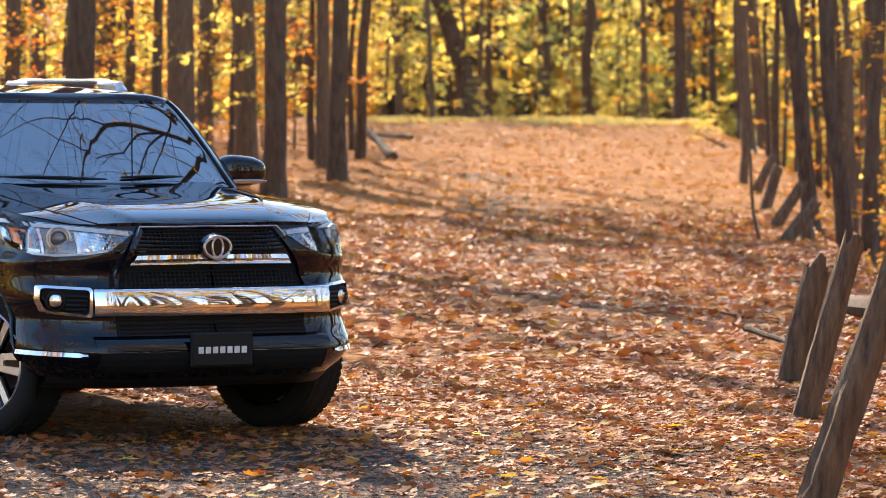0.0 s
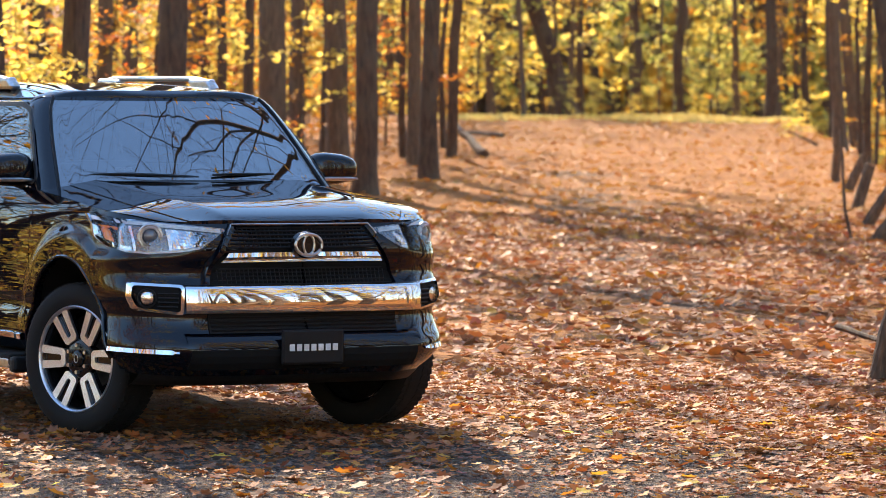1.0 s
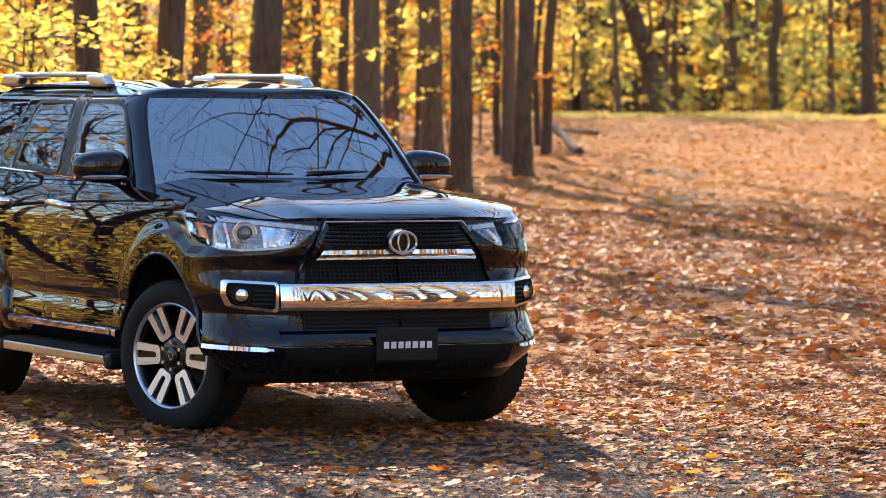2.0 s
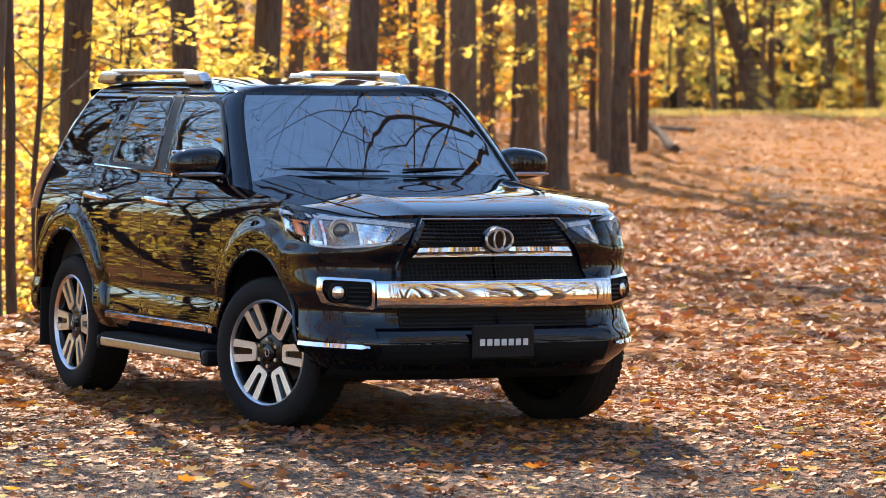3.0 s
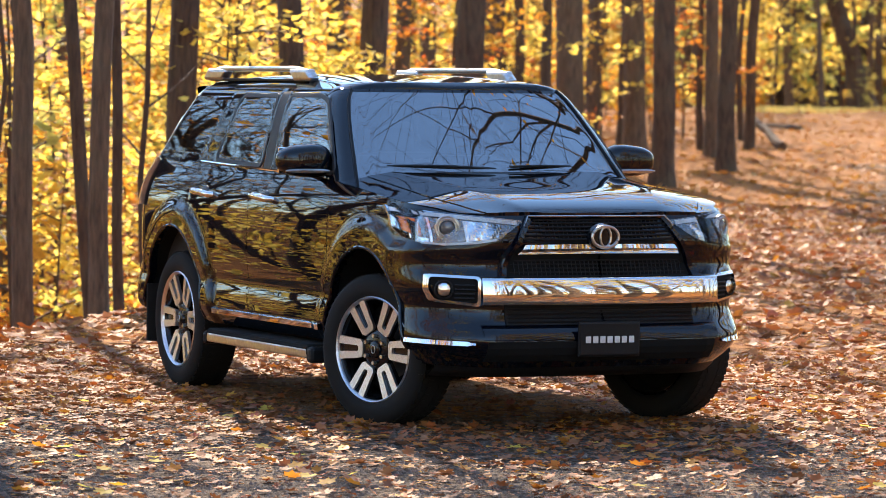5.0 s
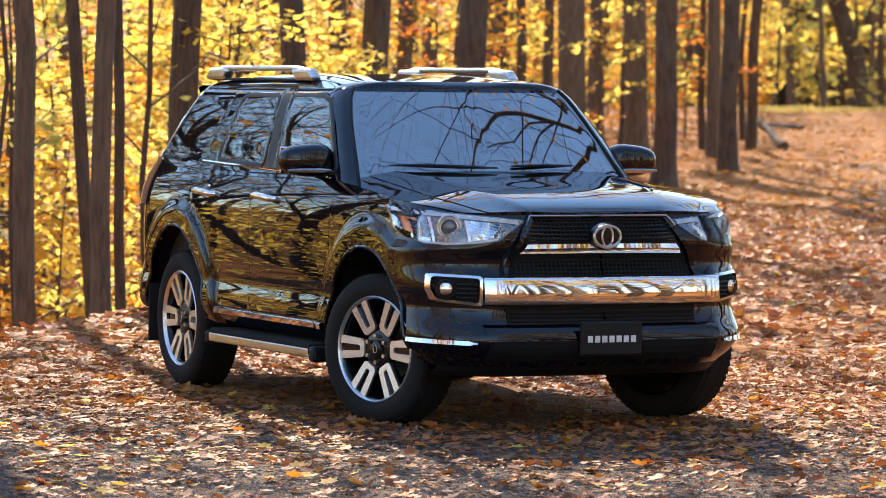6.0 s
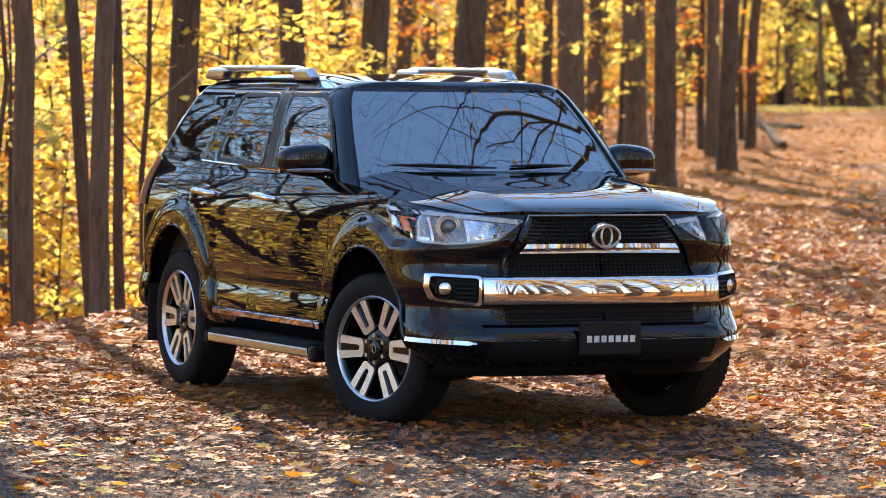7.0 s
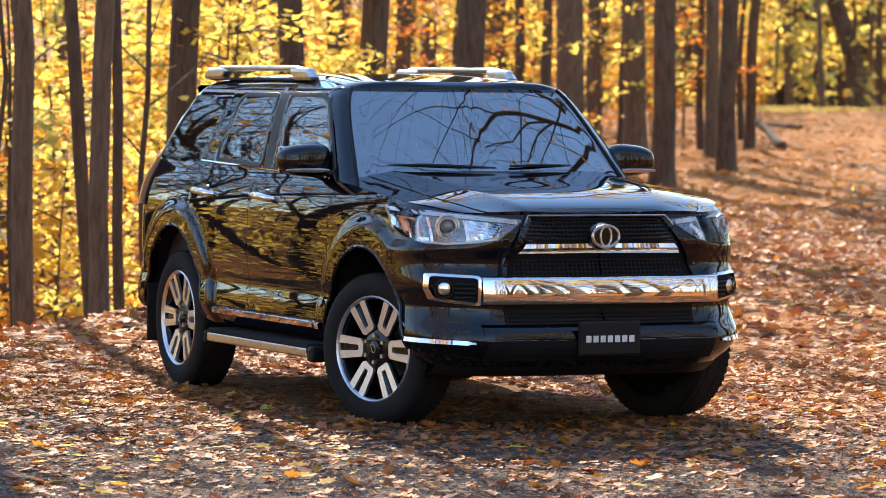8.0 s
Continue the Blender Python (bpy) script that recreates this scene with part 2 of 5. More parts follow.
SMALL_LEAF = [(0, 0.5), (70, 0.75), (180, 1.0), (290, 0.75)]
SPARSE = leaves_mesh("crown", crown_spots(70, 2.0, 7.5, 14, 0.13, 10), GOLD_LEAF, SMALL_LEAF)
FINE = leaves_mesh("last_leaves", crown_spots(330, 2.4, 5.5, 13, 0.05, 16), GOLD_LEAF, SMALL_LEAF)
THIN = [leaves_mesh("crown", crown_spots(420, 2.6, 6.8, 14, 0.15, 24), mat, SMALL_LEAF) for mat in (YELLOW_LEAF, GOLD_LEAF)]
CROWNS = [leaves_mesh("crown", crown_spots(1300, 3.4, 6.8, 15, 0.15, 46), mat, SMALL_LEAF) for mat in (YELLOW_LEAF, GOLD_LEAF, YELLOW_LEAF, ORANGE_LEAF)]


def trunk_bmesh(points, radii, height, limbs, seed, sides=10):
    bm = bmesh.new()
    r = random.Random(seed)
    rings = tube(bm, points, radii, sides, 0.14)
    pts = [Vector(p) for p in points]
    for _ in range(limbs):
        k = r.uniform(0.62, 0.97)
        i = min(len(pts) - 2, int(k * (len(pts) - 1)))
        p = pts[i].lerp(pts[i + 1], r.random())
        a = r.uniform(0, 6.283)
        out = Vector((math.cos(a), math.sin(a), r.uniform(0.35, 1.0))).normalized()
        length = height * r.uniform(0.16, 0.30) * (1.15 - k * 0.5)
        limb, q, way = [p], p, out
        for _ in range(4):
            way = (way + Vector((r.uniform(-.3, .3), r.uniform(-.3, .3), r.uniform(-.05, .3)))).normalized()
            q = q + way * length / 4
            limb.append(q)
        base = radii[i] * 0.42
        boughs = tube(bm, limb, [base, base * .75, base * .52, base * .32, base * .12], 6, root=rings[i][0])
        for j in (1, 2, 3, 3):
            w2 = (limb[j + 1] - limb[j]).normalized() + Vector((r.uniform(-.8, .8), r.uniform(-.8, .8), r.uniform(-.2, .6)))
            q = limb[j].lerp(limb[j + 1], r.random())
            twig = [q, q + w2 * length * 0.16 + Vector((0, 0, .04)), q + w2 * length * 0.34 + Vector((r.uniform(-.2, .2), r.uniform(-.2, .2), .1))]
            tube(bm, twig, [base * .3, base * .2, base * .05], 4, root=boughs[j][0])
    return bm


def tree(bearing, d, width, lean=0.0, lean_far=0.0, grey=False, height=15.0, label="", crown=None, limbs=9, bend=0.0, foot=1.25):
    """A tall tree: width in metres at breast height; lean: metres to the right per metre of height as seen from the tripod."""
    x, y = at(bearing, d)
    z = ground_z(x, y)
    a = radians(bearing)
    right, far = Vector((math.cos(a), -math.sin(a), 0)), Vector((math.sin(a), math.cos(a), 0))
    seed = int(bearing * 1000 + d * 10)
    r = random.Random(seed)
    pts, radii = [], []
    hs = [-0.3, 0.0, 0.25, 0.7, 1.4, 2.2, 3.2, 4.5, 6, 8, 10, 12.5, 15]
    for h in hs:
        h *= height / 15
        k = h / height
        wob = bend * math.sin(h * 1.3 + seed) + 0.02 * h * r.uniform(-1, 1)
        pts.append(right * (lean * h + wob) + far * (lean_far * h) + Vector((0, 0, h)))
        flare = foot if h <= 0.0 else (1 + (foot - 1) * 0.45 if h < 0.4 else 1.0)
        radii.append(width / 2 * flare * (1.02 - 0.9 * max(0, k) ** 1.25))
    ob = new("tree")
    ob.location = (x, y, z)
    part("trunk", trunk_bmesh(pts, radii, height, limbs, seed), BARK_GREY if grey else BARK, ob, "", True)
    # crowns stay out of view; their density is set for dapple and reflections
    if crown is None:
        c = new("crown", SPARSE if 15 < bearing < 29 and d < 90 else THIN[seed % 2])
    else:
        if 15 < bearing < 38:
            c = new("crown", THIN[crown % 2])
        elif 38 <= bearing < 125:
            c = new("crown", SPARSE)
        else:
            c = new("crown", CROWNS[crown % 4])
    c.parent = ob
    s = height / 15
    c.matrix_basis = pose(*(right * (lean * height * .6)), 0, 0, r.uniform(0, 360)) @ Matrix.Diagonal((s, s, s, 1))
    return tagged(ob, label or ("grey-barked straight forest tree with yellow autumn crown" if grey else "dark-barked tall forest tree with yellow autumn crown"), "tree", "woodland trees")


F = 7272.0
PAN_HEADING = 24.29


def seen(X, Y, d=None):
    """Bearing and distance of a foot on the ground, from its place across and below the horizon in the final view."""
    b = PAN_HEADING + math.degrees(math.atan((X - 784) / F))
    hor = 143 - (X - 784) * 0.0099
    if d is None:
        d = meet_ground(b, (Y - hor) / F)
    return b, d


# feet and widths of the trees by the clearing: across, below, distance or None, width across, lean, grey, crown
TREES = [
    (3, 0, 34, 12, 0, 0, None), (50, 560, 33, 38, -.01, 1, 0), (178, 0, 36, 26, -.05, 0, 1), (181, 0, 32.5, 36, .0, 1, 2), (212, 0, 33.5, 19, .0, 0, None),
    (264, 0, 38, 14, .005, 0, None), (328, 0, 40, 57, .0, 0, 0), (411, 0, 50, 10, .02, 0, None), (433, 0, 48, 14, -.01, 0, None), (522, 0, 46, 50, .0, 0, 1),
    (596, 0, 60, 33, .0, 0, 2), (666, 0, 50, 53, .0, 0, 3), (714, 0, 62, 30, .0, 1, 0), (832, 0, 54, 54, .0, 0, 2), (919, 0, 66, 18, .0, 0, None),
    (1014, 0, 70, 52, .0, 1, 0), (1054, 0, 76, 28, .0, 1, None), (1101, 0, 74, 14, .0, 0, None), (1126, 0, 72, 40, .0, 1, 1), (1174, 345, 64, 42, .03, 0, 3),
    (1242, 0, 78, 14, .0, 0, None), (1263, 318, 76, 25, .0, 1, 0), (1288, 322, 70, 32, .0, 0, 2), (1312, 0, 84, 12, .02, 0, None), (1326, 306, 78, 19, .06, 0, None),
    (1540, 0, 122, 34, -.32, 0, 0), (1558, 0, 128, 15, .0, 0, None), (1658, 0, 124, 16, .0, 0, 1), (1735, 0, 130, 18, .0, 0, None), (1900, 0, 118, 21, .0, 0, 0),
    (1960, 0, 122, 16, .0, 0, 3), (2026, 0, 88, 22, -.06, 1, 2), (2056, 0, 92, 22, -.1, 1, None), (2076, 0, 80, 14, .0, 0, None), (2141, 368, 56, 30, -.11, 0, 1),
    (2205, 375, 54, 28, -.1, 0, 0), (2188, 0, 66, 12, -.05, 0, None), (2245, 0, 62, 26, .02, 0, 2), (2300, 0, 58, 30, 0, 0, 1)]
for X, Y, d, w, lean, grey, crown in TREES:
    if X < 520 or (X < 700 and crown == 0) or X in (714, 1014, 832):
        crown = None
    b, d = seen(X, Y, d)
    tree(b, d, w * d / F, lean, 0, grey, 20 + 6 * ((X * 7) % 10) / 10 if w > 16 else 8.0, "", crown, 9 if w > 16 else 5, 0.03 if w < 20 else 0.0, 1.25 if w > 20 else 1.1)


# ---- the car: nose towards -y, right flank at -x, metres ----
def paint_mat():
    m, t, b, _ = node_mat("black_car_paint")
    co = t.nodes.new("ShaderNodeTexCoord").outputs["Object"]
    n = nd(t, "ShaderNodeTexNoise", Scale=900.0, Detail=1.0)
    t.links.new(co, n.inputs["Vector"])
    t.links.new(ramp(t, n.outputs[0], [(0.4, (0.0015, 0.0019, 0.004)), (0.75, (0.003, 0.004, 0.009))]), b.inputs["Base Color"])
    b.inputs["Roughness"].default_value = 0.32
    b.inputs["Metallic"].default_value = 0.0
    b.inputs["Coat Weight"].default_value = 1.0
    b.inputs["Coat Roughness"].default_value = 0.012
    b.inputs["Coat IOR"].default_value = 1.5
    b.inputs["Specular IOR Level"].default_value = 0.0
    w = nd(t, "ShaderNodeTexNoise", Scale=2.6, Detail=2.0)
    t.links.new(co, w.inputs["Vector"])
    bp = nd(t, "ShaderNodeBump", Strength=0.04, Distance=0.01)
    t.links.new(w.outputs[0], bp.inputs["Height"])
    t.links.new(bp.outputs[0], b.inputs["Coat Normal"])
    return m


def glass_mat(name, tint, ior=1.85):
    """A thin pane: clear but tinted, with the gloss of both its faces."""
    m, t, b, out = node_mat(name)
    tr = t.nodes.new("ShaderNodeBsdfTransparent")
    tr.inputs[0].default_value = (*tint, 1)
    gl = t.nodes.new("ShaderNodeBsdfGlossy")
    gl.inputs["Roughness"].default_value = 0.0
    fr = nd(t, "ShaderNodeFresnel", IOR=ior)
    mx = t.nodes.new("ShaderNodeMixShader")
    t.links.new(fr.outputs[0], mx.inputs[0])
    t.links.new(tr.outputs[0], mx.inputs[1])
    t.links.new(gl.outputs[0], mx.inputs[2])
    t.links.new(mx.outputs[0], out.inputs["Surface"])
    return m


PAINT = paint_mat()
WINDSCREEN = glass_mat("windscreen_glass", (0.10, 0.11, 0.12), 4.3)
DOOR_GLASS = glass_mat("door_glass", (0.07, 0.08, 0.08), 2.7)
PRIVACY = glass_mat("tinted_glass", (0.08, 0.09, 0.09), 2.4)
LENS = glass_mat("lamp_lens", (0.96, 0.97, 0.97), 1.40)
CHROME = simple("chrome", (0.80, 0.80, 0.80), 0.03, 1.0, size=3.0)
SATIN = simple("satin_silver", (0.54, 0.53, 0.52), 0.30, 1.0)
MACHINED = simple("machined_alloy", (0.72, 0.73, 0.76), 0.36, 1.0, size=120)
BLACK_PLASTIC = simple("black_plastic", (0.009, 0.009, 0.010), 0.5, grain=0.15, size=300, spec=0.22)
GLOSS_BLACK = simple("gloss_black", (0.006, 0.006, 0.007), 0.15, spec=0.4)
PILLAR = simple("pillar_trim", (0.018, 0.018, 0.019), 0.5, spec=0.35)
RUBBER = simple("rubber", (0.013, 0.0125, 0.012), 0.8, grain=0.2, size=150, spec=0.2)
CABIN = simple("cabin_trim", (0.030, 0.029, 0.028), 0.8)
UNDER = simple("underbody", (0.008, 0.008, 0.008), 0.85, spec=0.15)
AMBER = simple("amber_plastic", (0.75, 0.17, 0.02), 0.12, coat=0.5)
REFLECTOR = simple("reflector", (0.82, 0.82, 0.84), 0.10, 1.0)
# white painted in place of chrome's bright reflection
GLEAM_WHITE = simple("gleam_white", (0.74, 0.74, 0.76), 0.22, coat=0.6)
GREY_INK = simple("grey_lettering", (0.62, 0.62, 0.62), 0.4)


def lerp_list(rows, v):
    if v <= rows[0][0]:
        return rows[0][1]
    for (a, p), (b, q) in zip(rows, rows[1:]):
        if v <= b:
            return p + (q - p) * (v - a) / (b - a)
    return rows[-1][1]


def ease(rows, v):
    """A smooth curve through the rows."""
    if v <= rows[0][0]:
        return rows[0][1]
    n = len(rows)
    for i in range(n - 1):
        (a, p), (b, q) = rows[i], rows[i + 1]
        if v <= b:
            h = b - a
            m0 = (q - rows[i - 1][1]) / (b - rows[i - 1][0]) if i else (q - p) / h
            m1 = (rows[i + 2][1] - p) / (rows[i + 2][0] - a) if i + 2 < n else (q - p) / h
            t = (v - a) / h
            return p * (2 * t ** 3 - 3 * t * t + 1) + m0 * h * (t ** 3 - 2 * t * t + t) + q * (3 * t * t - 2 * t ** 3) + m1 * h * (t ** 3 - t * t)
    return rows[-1][1]


AXLE, HUB_Z = 1.395, 0.384
SIDE_X = [(0.30, .80), (0.40, .890), (0.46, .930), (0.50, .940), (0.56, .938), (0.605, .931), (0.64, .923), (0.68, .930), (0.76, .941), (0.84, .945), (0.92, .945), (1.00, .943), (1.08, .936), (1.15, .921), (1.21, .900), (1.28, .870), (1.36, .842)]
NOSE_Y = [(.26, -2.17), (.34, -2.245), (.40, -2.298), (.45, -2.318), (.49, -2.316), (.53, -2.292), (.57, -2.262), (.62, -2.246), (.66, -2.248), (.72, -2.262), (.78, -2.250), (.84, -2.212), (.88, -2.212), (.94, -2.232), (.98, -2.236), (1.02, -2.222), (1.06, -2.200), (1.10, -2.178), (1.14, -2.12)]
NOSE_PLAN = [(0, 0), (.1, .0004), (.3, .0055), (.5, .016), (.63, .032), (.76, .112), (.865, .215), (.925, .34), (.95, .5)]
TAIL_Y = [(.35, 2.30), (.45, 2.37), (.60, 2.39), (.66, 2.36), (.7, 2.31), (1.0, 2.29), (1.2, 2.25), (1.36, 2.19)]
TAIL_PLAN = [(0, 0), (.4, -.01), (.65, -.03), (.8, -.08), (.90, -.18), (.95, -.32)]
TOP_Z = [(-2.3, 1.095), (-2.1, 1.112), (-1.95, 1.142), (-1.8, 1.160), (-1.5, 1.190), (-0.95, 1.238), (-0.6, 1.258), (0.3, 1.280), (1.2, 1.300), (1.9, 1.332), (2.3, 1.335)]


def side_x(y, z):
    x = ease(SIDE_X, z) - 0.0055 * y * y
    for h in (-AXLE, AXLE):
        e = math.hypot(y - h, (z - HUB_Z) / 1.07)
        x += 0.030 * smooth(0.655, 0.60, e) if e > 0.60 else 0.030
    return x


def body_point(w, k, bottom):
    """w 0..1 round the half outline from nose to tail; k 0..1 from the sill to the shoulder."""
    fa, fb = 0.20, 0.88
    z = 0.8
    for _ in range(3):
        y0, y1 = ease(NOSE_Y, z), ease(TAIL_Y, z)
        if w <= fa:
            f = w / fa
            q = .95 * (1 - (1 - f) ** 1.5)
            y = y0 + ease(NOSE_PLAN, q)
            xs = side_x(y0 + .5, z)
            x = q / .95 * xs
        elif w >= fb:
            f = (1 - w) / (1 - fb)
            q = .95 * (1 - (1 - f) ** 1.5)
            y = y1 + ease(TAIL_PLAN, q)
            x = q / .95 * side_x(y1 - .32, z)
        else:
            f = (w - fa) / (fb - fa)
            y = y0 + .5 + (y1 - .32 - y0 - .5) * f
            x = side_x(y, z)
        low = lerp_list(bottom, y)
        z = low + (ease(TOP_Z, y) - low) * k
    return Vector((x, y, z))


BOTTOM = [(-2.32, .335), (-1.9, .345), (-1.7, .38), (-.9, .395), (.8, .395), (1.8, .40), (2.0, .44), (2.4, .44)]


def front_y(x, z):
    """The nose's surface at that height."""
    y0 = ease(NOSE_Y, z)
    return y0 + ease(NOSE_PLAN, abs(x) / side_x(y0 + .5, z) * .95)


def poly_sd(poly, p):
    """Signed distance to a polygon (inside negative), and the way out."""
    best, out, inside = 1e9, None, False
    px_, py_ = p
    n = len(poly)
    for i in range(n):
        ax, ay = poly[i]
        bx, by = poly[(i + 1) % n]
        dx, dy = bx - ax, by - ay
        t = max(0, min(1, ((px_ - ax) * dx + (py_ - ay) * dy) / (dx * dx + dy * dy)))
        cx, cy = ax + t * dx, ay + t * dy
        d = math.hypot(px_ - cx, py_ - cy)
        if d < best:
            best, out = d, (cx, cy)
        if (ay > py_) != (by > py_) and px_ < ax + (py_ - ay) / (by - ay) * dx:
            inside = not inside
    return (-best if inside else best), out


def rounded(poly, r, n=4):
    """The polygon with rounded corners."""
    out = []
    k = len(poly)
    for i in range(k):
        p, a, b = (Vector(poly[j % k]) for j in (i, i - 1, i + 1))
        ra, rb = min(r, (a - p).length * .45), min(r, (b - p).length * .45)
        s, e = p + (a - p).normalized() * ra, p + (b - p).normalized() * rb
        for j in range(n + 1):
            t = j / n
            out.append(tuple(s * (1 - t) ** 2 + p * 2 * t * (1 - t) + e * t * t))
    return out


def arch(h, r, rz, n=40):
    return [(h + r * math.cos(t), HUB_Z + rz * math.sin(t)) for t in (math.pi * 2 * i / n for i in range(n))]


DOOR_F = rounded([(-.885, .50), (.250, .50), (.250, 1.40), (-.885, 1.40)], .06)
_arc = [(AXLE - .645 * math.cos(radians(a)), HUB_Z + .67 * math.sin(radians(a))) for a in (11, 20, 30, 40, 50, 58, 65)]
DOOR_R = [(.262, .53), (.29, .50), (.72, .50)] + _arc + [(1.19, 1.02), (1.19, 1.40), (.262, 1.40)]
ARCH_F, ARCH_R = arch(-AXLE, .505, .535), arch(AXLE, .495, .550)


def split_sheet(rows, regions, step):
    """rows: a grid of points. regions: name, polygon in (y, z), gap. Grid corners near a polygon's line move onto it, and the faces
    are dealt out: name -> list of quads of points."""
    h, w = len(rows), len(rows[0])
    for r in range(h):
        for c in range(w):
            p = rows[r][c]
            for name, poly, gap in regions:
                sd, near = poly_sd(poly, (p.y, p.z))
                if abs(sd) < step * .55:
                    rows[r][c] = p = Vector((p.x, near[0], near[1]))
    out = {"rest": []}
    for r in range(h - 1):
        for c in range(w - 1):
            q = (rows[r][c], rows[r][c + 1], rows[r + 1][c + 1], rows[r + 1][c])
            m = (q[0] + q[1] + q[2] + q[3]) / 4
            for name, poly, gap in regions:
                if poly_sd(poly, (m.y, m.z))[0] < 0:
                    out.setdefault(name, []).append(q)
                    break
            else:
                out["rest"].append(q)
    return out


def sheet_bmesh(quads, mirror=1, shrink=0.0, thick=0.0):
    """A welded sheet out of quads; shrink draws its border in; thick gives it an inner side."""
    bm = bmesh.new()
    found = {}
    def v(p):
        key = (round(p.x, 5), round(p.y, 5), round(p.z, 5))
        if key not in found:
            found[key] = bm.verts.new((p.x * mirror, p.y, p.z))
        return found[key]
    for q in quads:
        vs = []
        for p in q:
            one = v(p)
            if one not in vs:
                vs.append(one)
        if len(vs) > 2:
            try:
                bm.faces.new(vs if mirror > 0 else vs[::-1])
            except ValueError:
                pass
    bmesh.ops.recalc_face_normals(bm, faces=bm.faces)
    if shrink:
        move = {}
        for e in bm.edges:
            if len(e.link_faces) == 1:
                f = e.link_faces[0]
                way = (f.calc_center_median() - (e.verts[0].co + e.verts[1].co) / 2)
                along = (e.verts[1].co - e.verts[0].co).normalized()
                way = (way - along * way.dot(along)).normalized()
                for one in e.verts:
                    move.setdefault(one, []).append(way)
        for one, ways in move.items():
            s = sum(ways, Vector()).normalized()
            one.co += s * shrink
    if thick:
        border = [e for e in bm.edges if len(e.link_faces) == 1]
        got = bmesh.ops.extrude_edge_only(bm, edges=border)
        bm.normal_update()
        for g in got["geom"]:
            if isinstance(g, bmesh.types.BMVert):
                c = Vector((0, g.co.y, g.co.z * .6 + .35))
                g.co += (c - g.co).normalized() * thick
    return bm


def grid_bmesh(rows):
    bm = bmesh.new()
    vs = [[bm.verts.new(p) for p in r] for r in rows]
    for a, b in zip(vs, vs[1:]):
        for i in range(len(a) - 1):
            bm.faces.new((a[i], a[i + 1], b[i + 1], b[i]))
    bmesh.ops.remove_doubles(bm, verts=bm.verts, dist=1e-5)
    return bm


def box(bm, cx, cy, cz, sx, sy, sz, bevel=0.0, turn=None):
    m = Matrix.Translation((cx, cy, cz)) @ (turn or Matrix.Identity(4)) @ Matrix.Diagonal((sx, sy, sz, 1))
    vs = bmesh.ops.create_cube(bm, size=1, matrix=m)["verts"]
    if bevel:
        es = list({e for v in vs for e in v.link_edges})
        bmesh.ops.bevel(bm, geom=es, offset=bevel, segments=2, affect="EDGES", profile=0.5)
    return bm


def made_box(*args, **kw):
    return box(bmesh.new(), *args, **kw)


def solid(sheet_rows, depth):
    """A grid sheet thickened along depth (a vector)."""
    bm = grid_bmesh(sheet_rows)
    bmesh.ops.recalc_face_normals(bm, faces=bm.faces)
    faces = list(bm.faces)
    got = bmesh.ops.extrude_face_region(bm, geom=faces, use_keep_orig=True)
    bmesh.ops.translate(bm, verts=[g for g in got["geom"] if isinstance(g, bmesh.types.BMVert)], vec=depth)
    bmesh.ops.recalc_face_normals(bm, faces=bm.faces)
    return bm


def nose_patch(xs, top, low, proud, s=1, n=3, back=0.03):
    """A panel that follows the nose: between heights low(x) and top(x) for x in xs."""
    rows = []
    for x in xs:
        a, b = low(x), top(x)
        rows.append([Vector((x * s, front_y(x, a + (b - a) * i / n) - proud, a + (b - a) * i / n)) for i in range(n + 1)])
    return solid(rows, Vector((0, back, 0)))


def frange(a, b, n):
    return [a + (b - a) * i / n for i in range(n + 1)]


suv = tagged(new("suv"), "glossy black sport utility vehicle with chrome trim parked on gravel", "car")

# lower body with doors, right and left
ROWS, COLS = 46, 230
half = [[body_point(c / COLS, r / ROWS, BOTTOM) for c in range(COLS + 1)] for r in range(ROWS + 1)]
SHOULDER = [p.copy() for p in half[-1]]
pieces = split_sheet(half, [("arch", ARCH_F, 0), ("arch", ARCH_R, 0), ("front_door", DOOR_F, 0), ("rear_door", DOOR_R, 0)], 0.021)
both = bmesh.new()
for s in (1, -1):
    b = sheet_bmesh(pieces["rest"], s, 0.0025, 0.05)
    tmp = bpy.data.meshes.new("tmp")
    b.to_mesh(tmp)
    b.free()
    both.from_mesh(tmp)
    bpy.data.meshes.remove(tmp)
body = part("body", both, PAINT, suv, "glossy black painted bodywork", True)
doors = {}
for s, sname in ((-1, "right"), (1, "left")):
    for name in ("front_door", "rear_door"):
        doors[s, name] = part(name, sheet_bmesh(pieces[name], s, 0.0025, 0.03), PAINT, suv, "", True)


# bonnet
def edge_x(y):
    """The shoulder's half width at y, for the bonnet."""
    for a, b in zip(SHOULDER, SHOULDER[1:]):
        if a.y <= y <= b.y and a.x > .3:
            return a.x + (b.x - a.x) * (y - a.y) / max(1e-6, b.y - a.y)
    return SHOULDER[0].x


HOOD_Z = [(-2.19, 1.098), (-2.15, 1.128), (-2.05, 1.166), (-1.95, 1.191), (-1.85, 1.208), (-1.7, 1.225), (-1.5, 1.244), (-1.1, 1.281), (-.9, 1.300)]


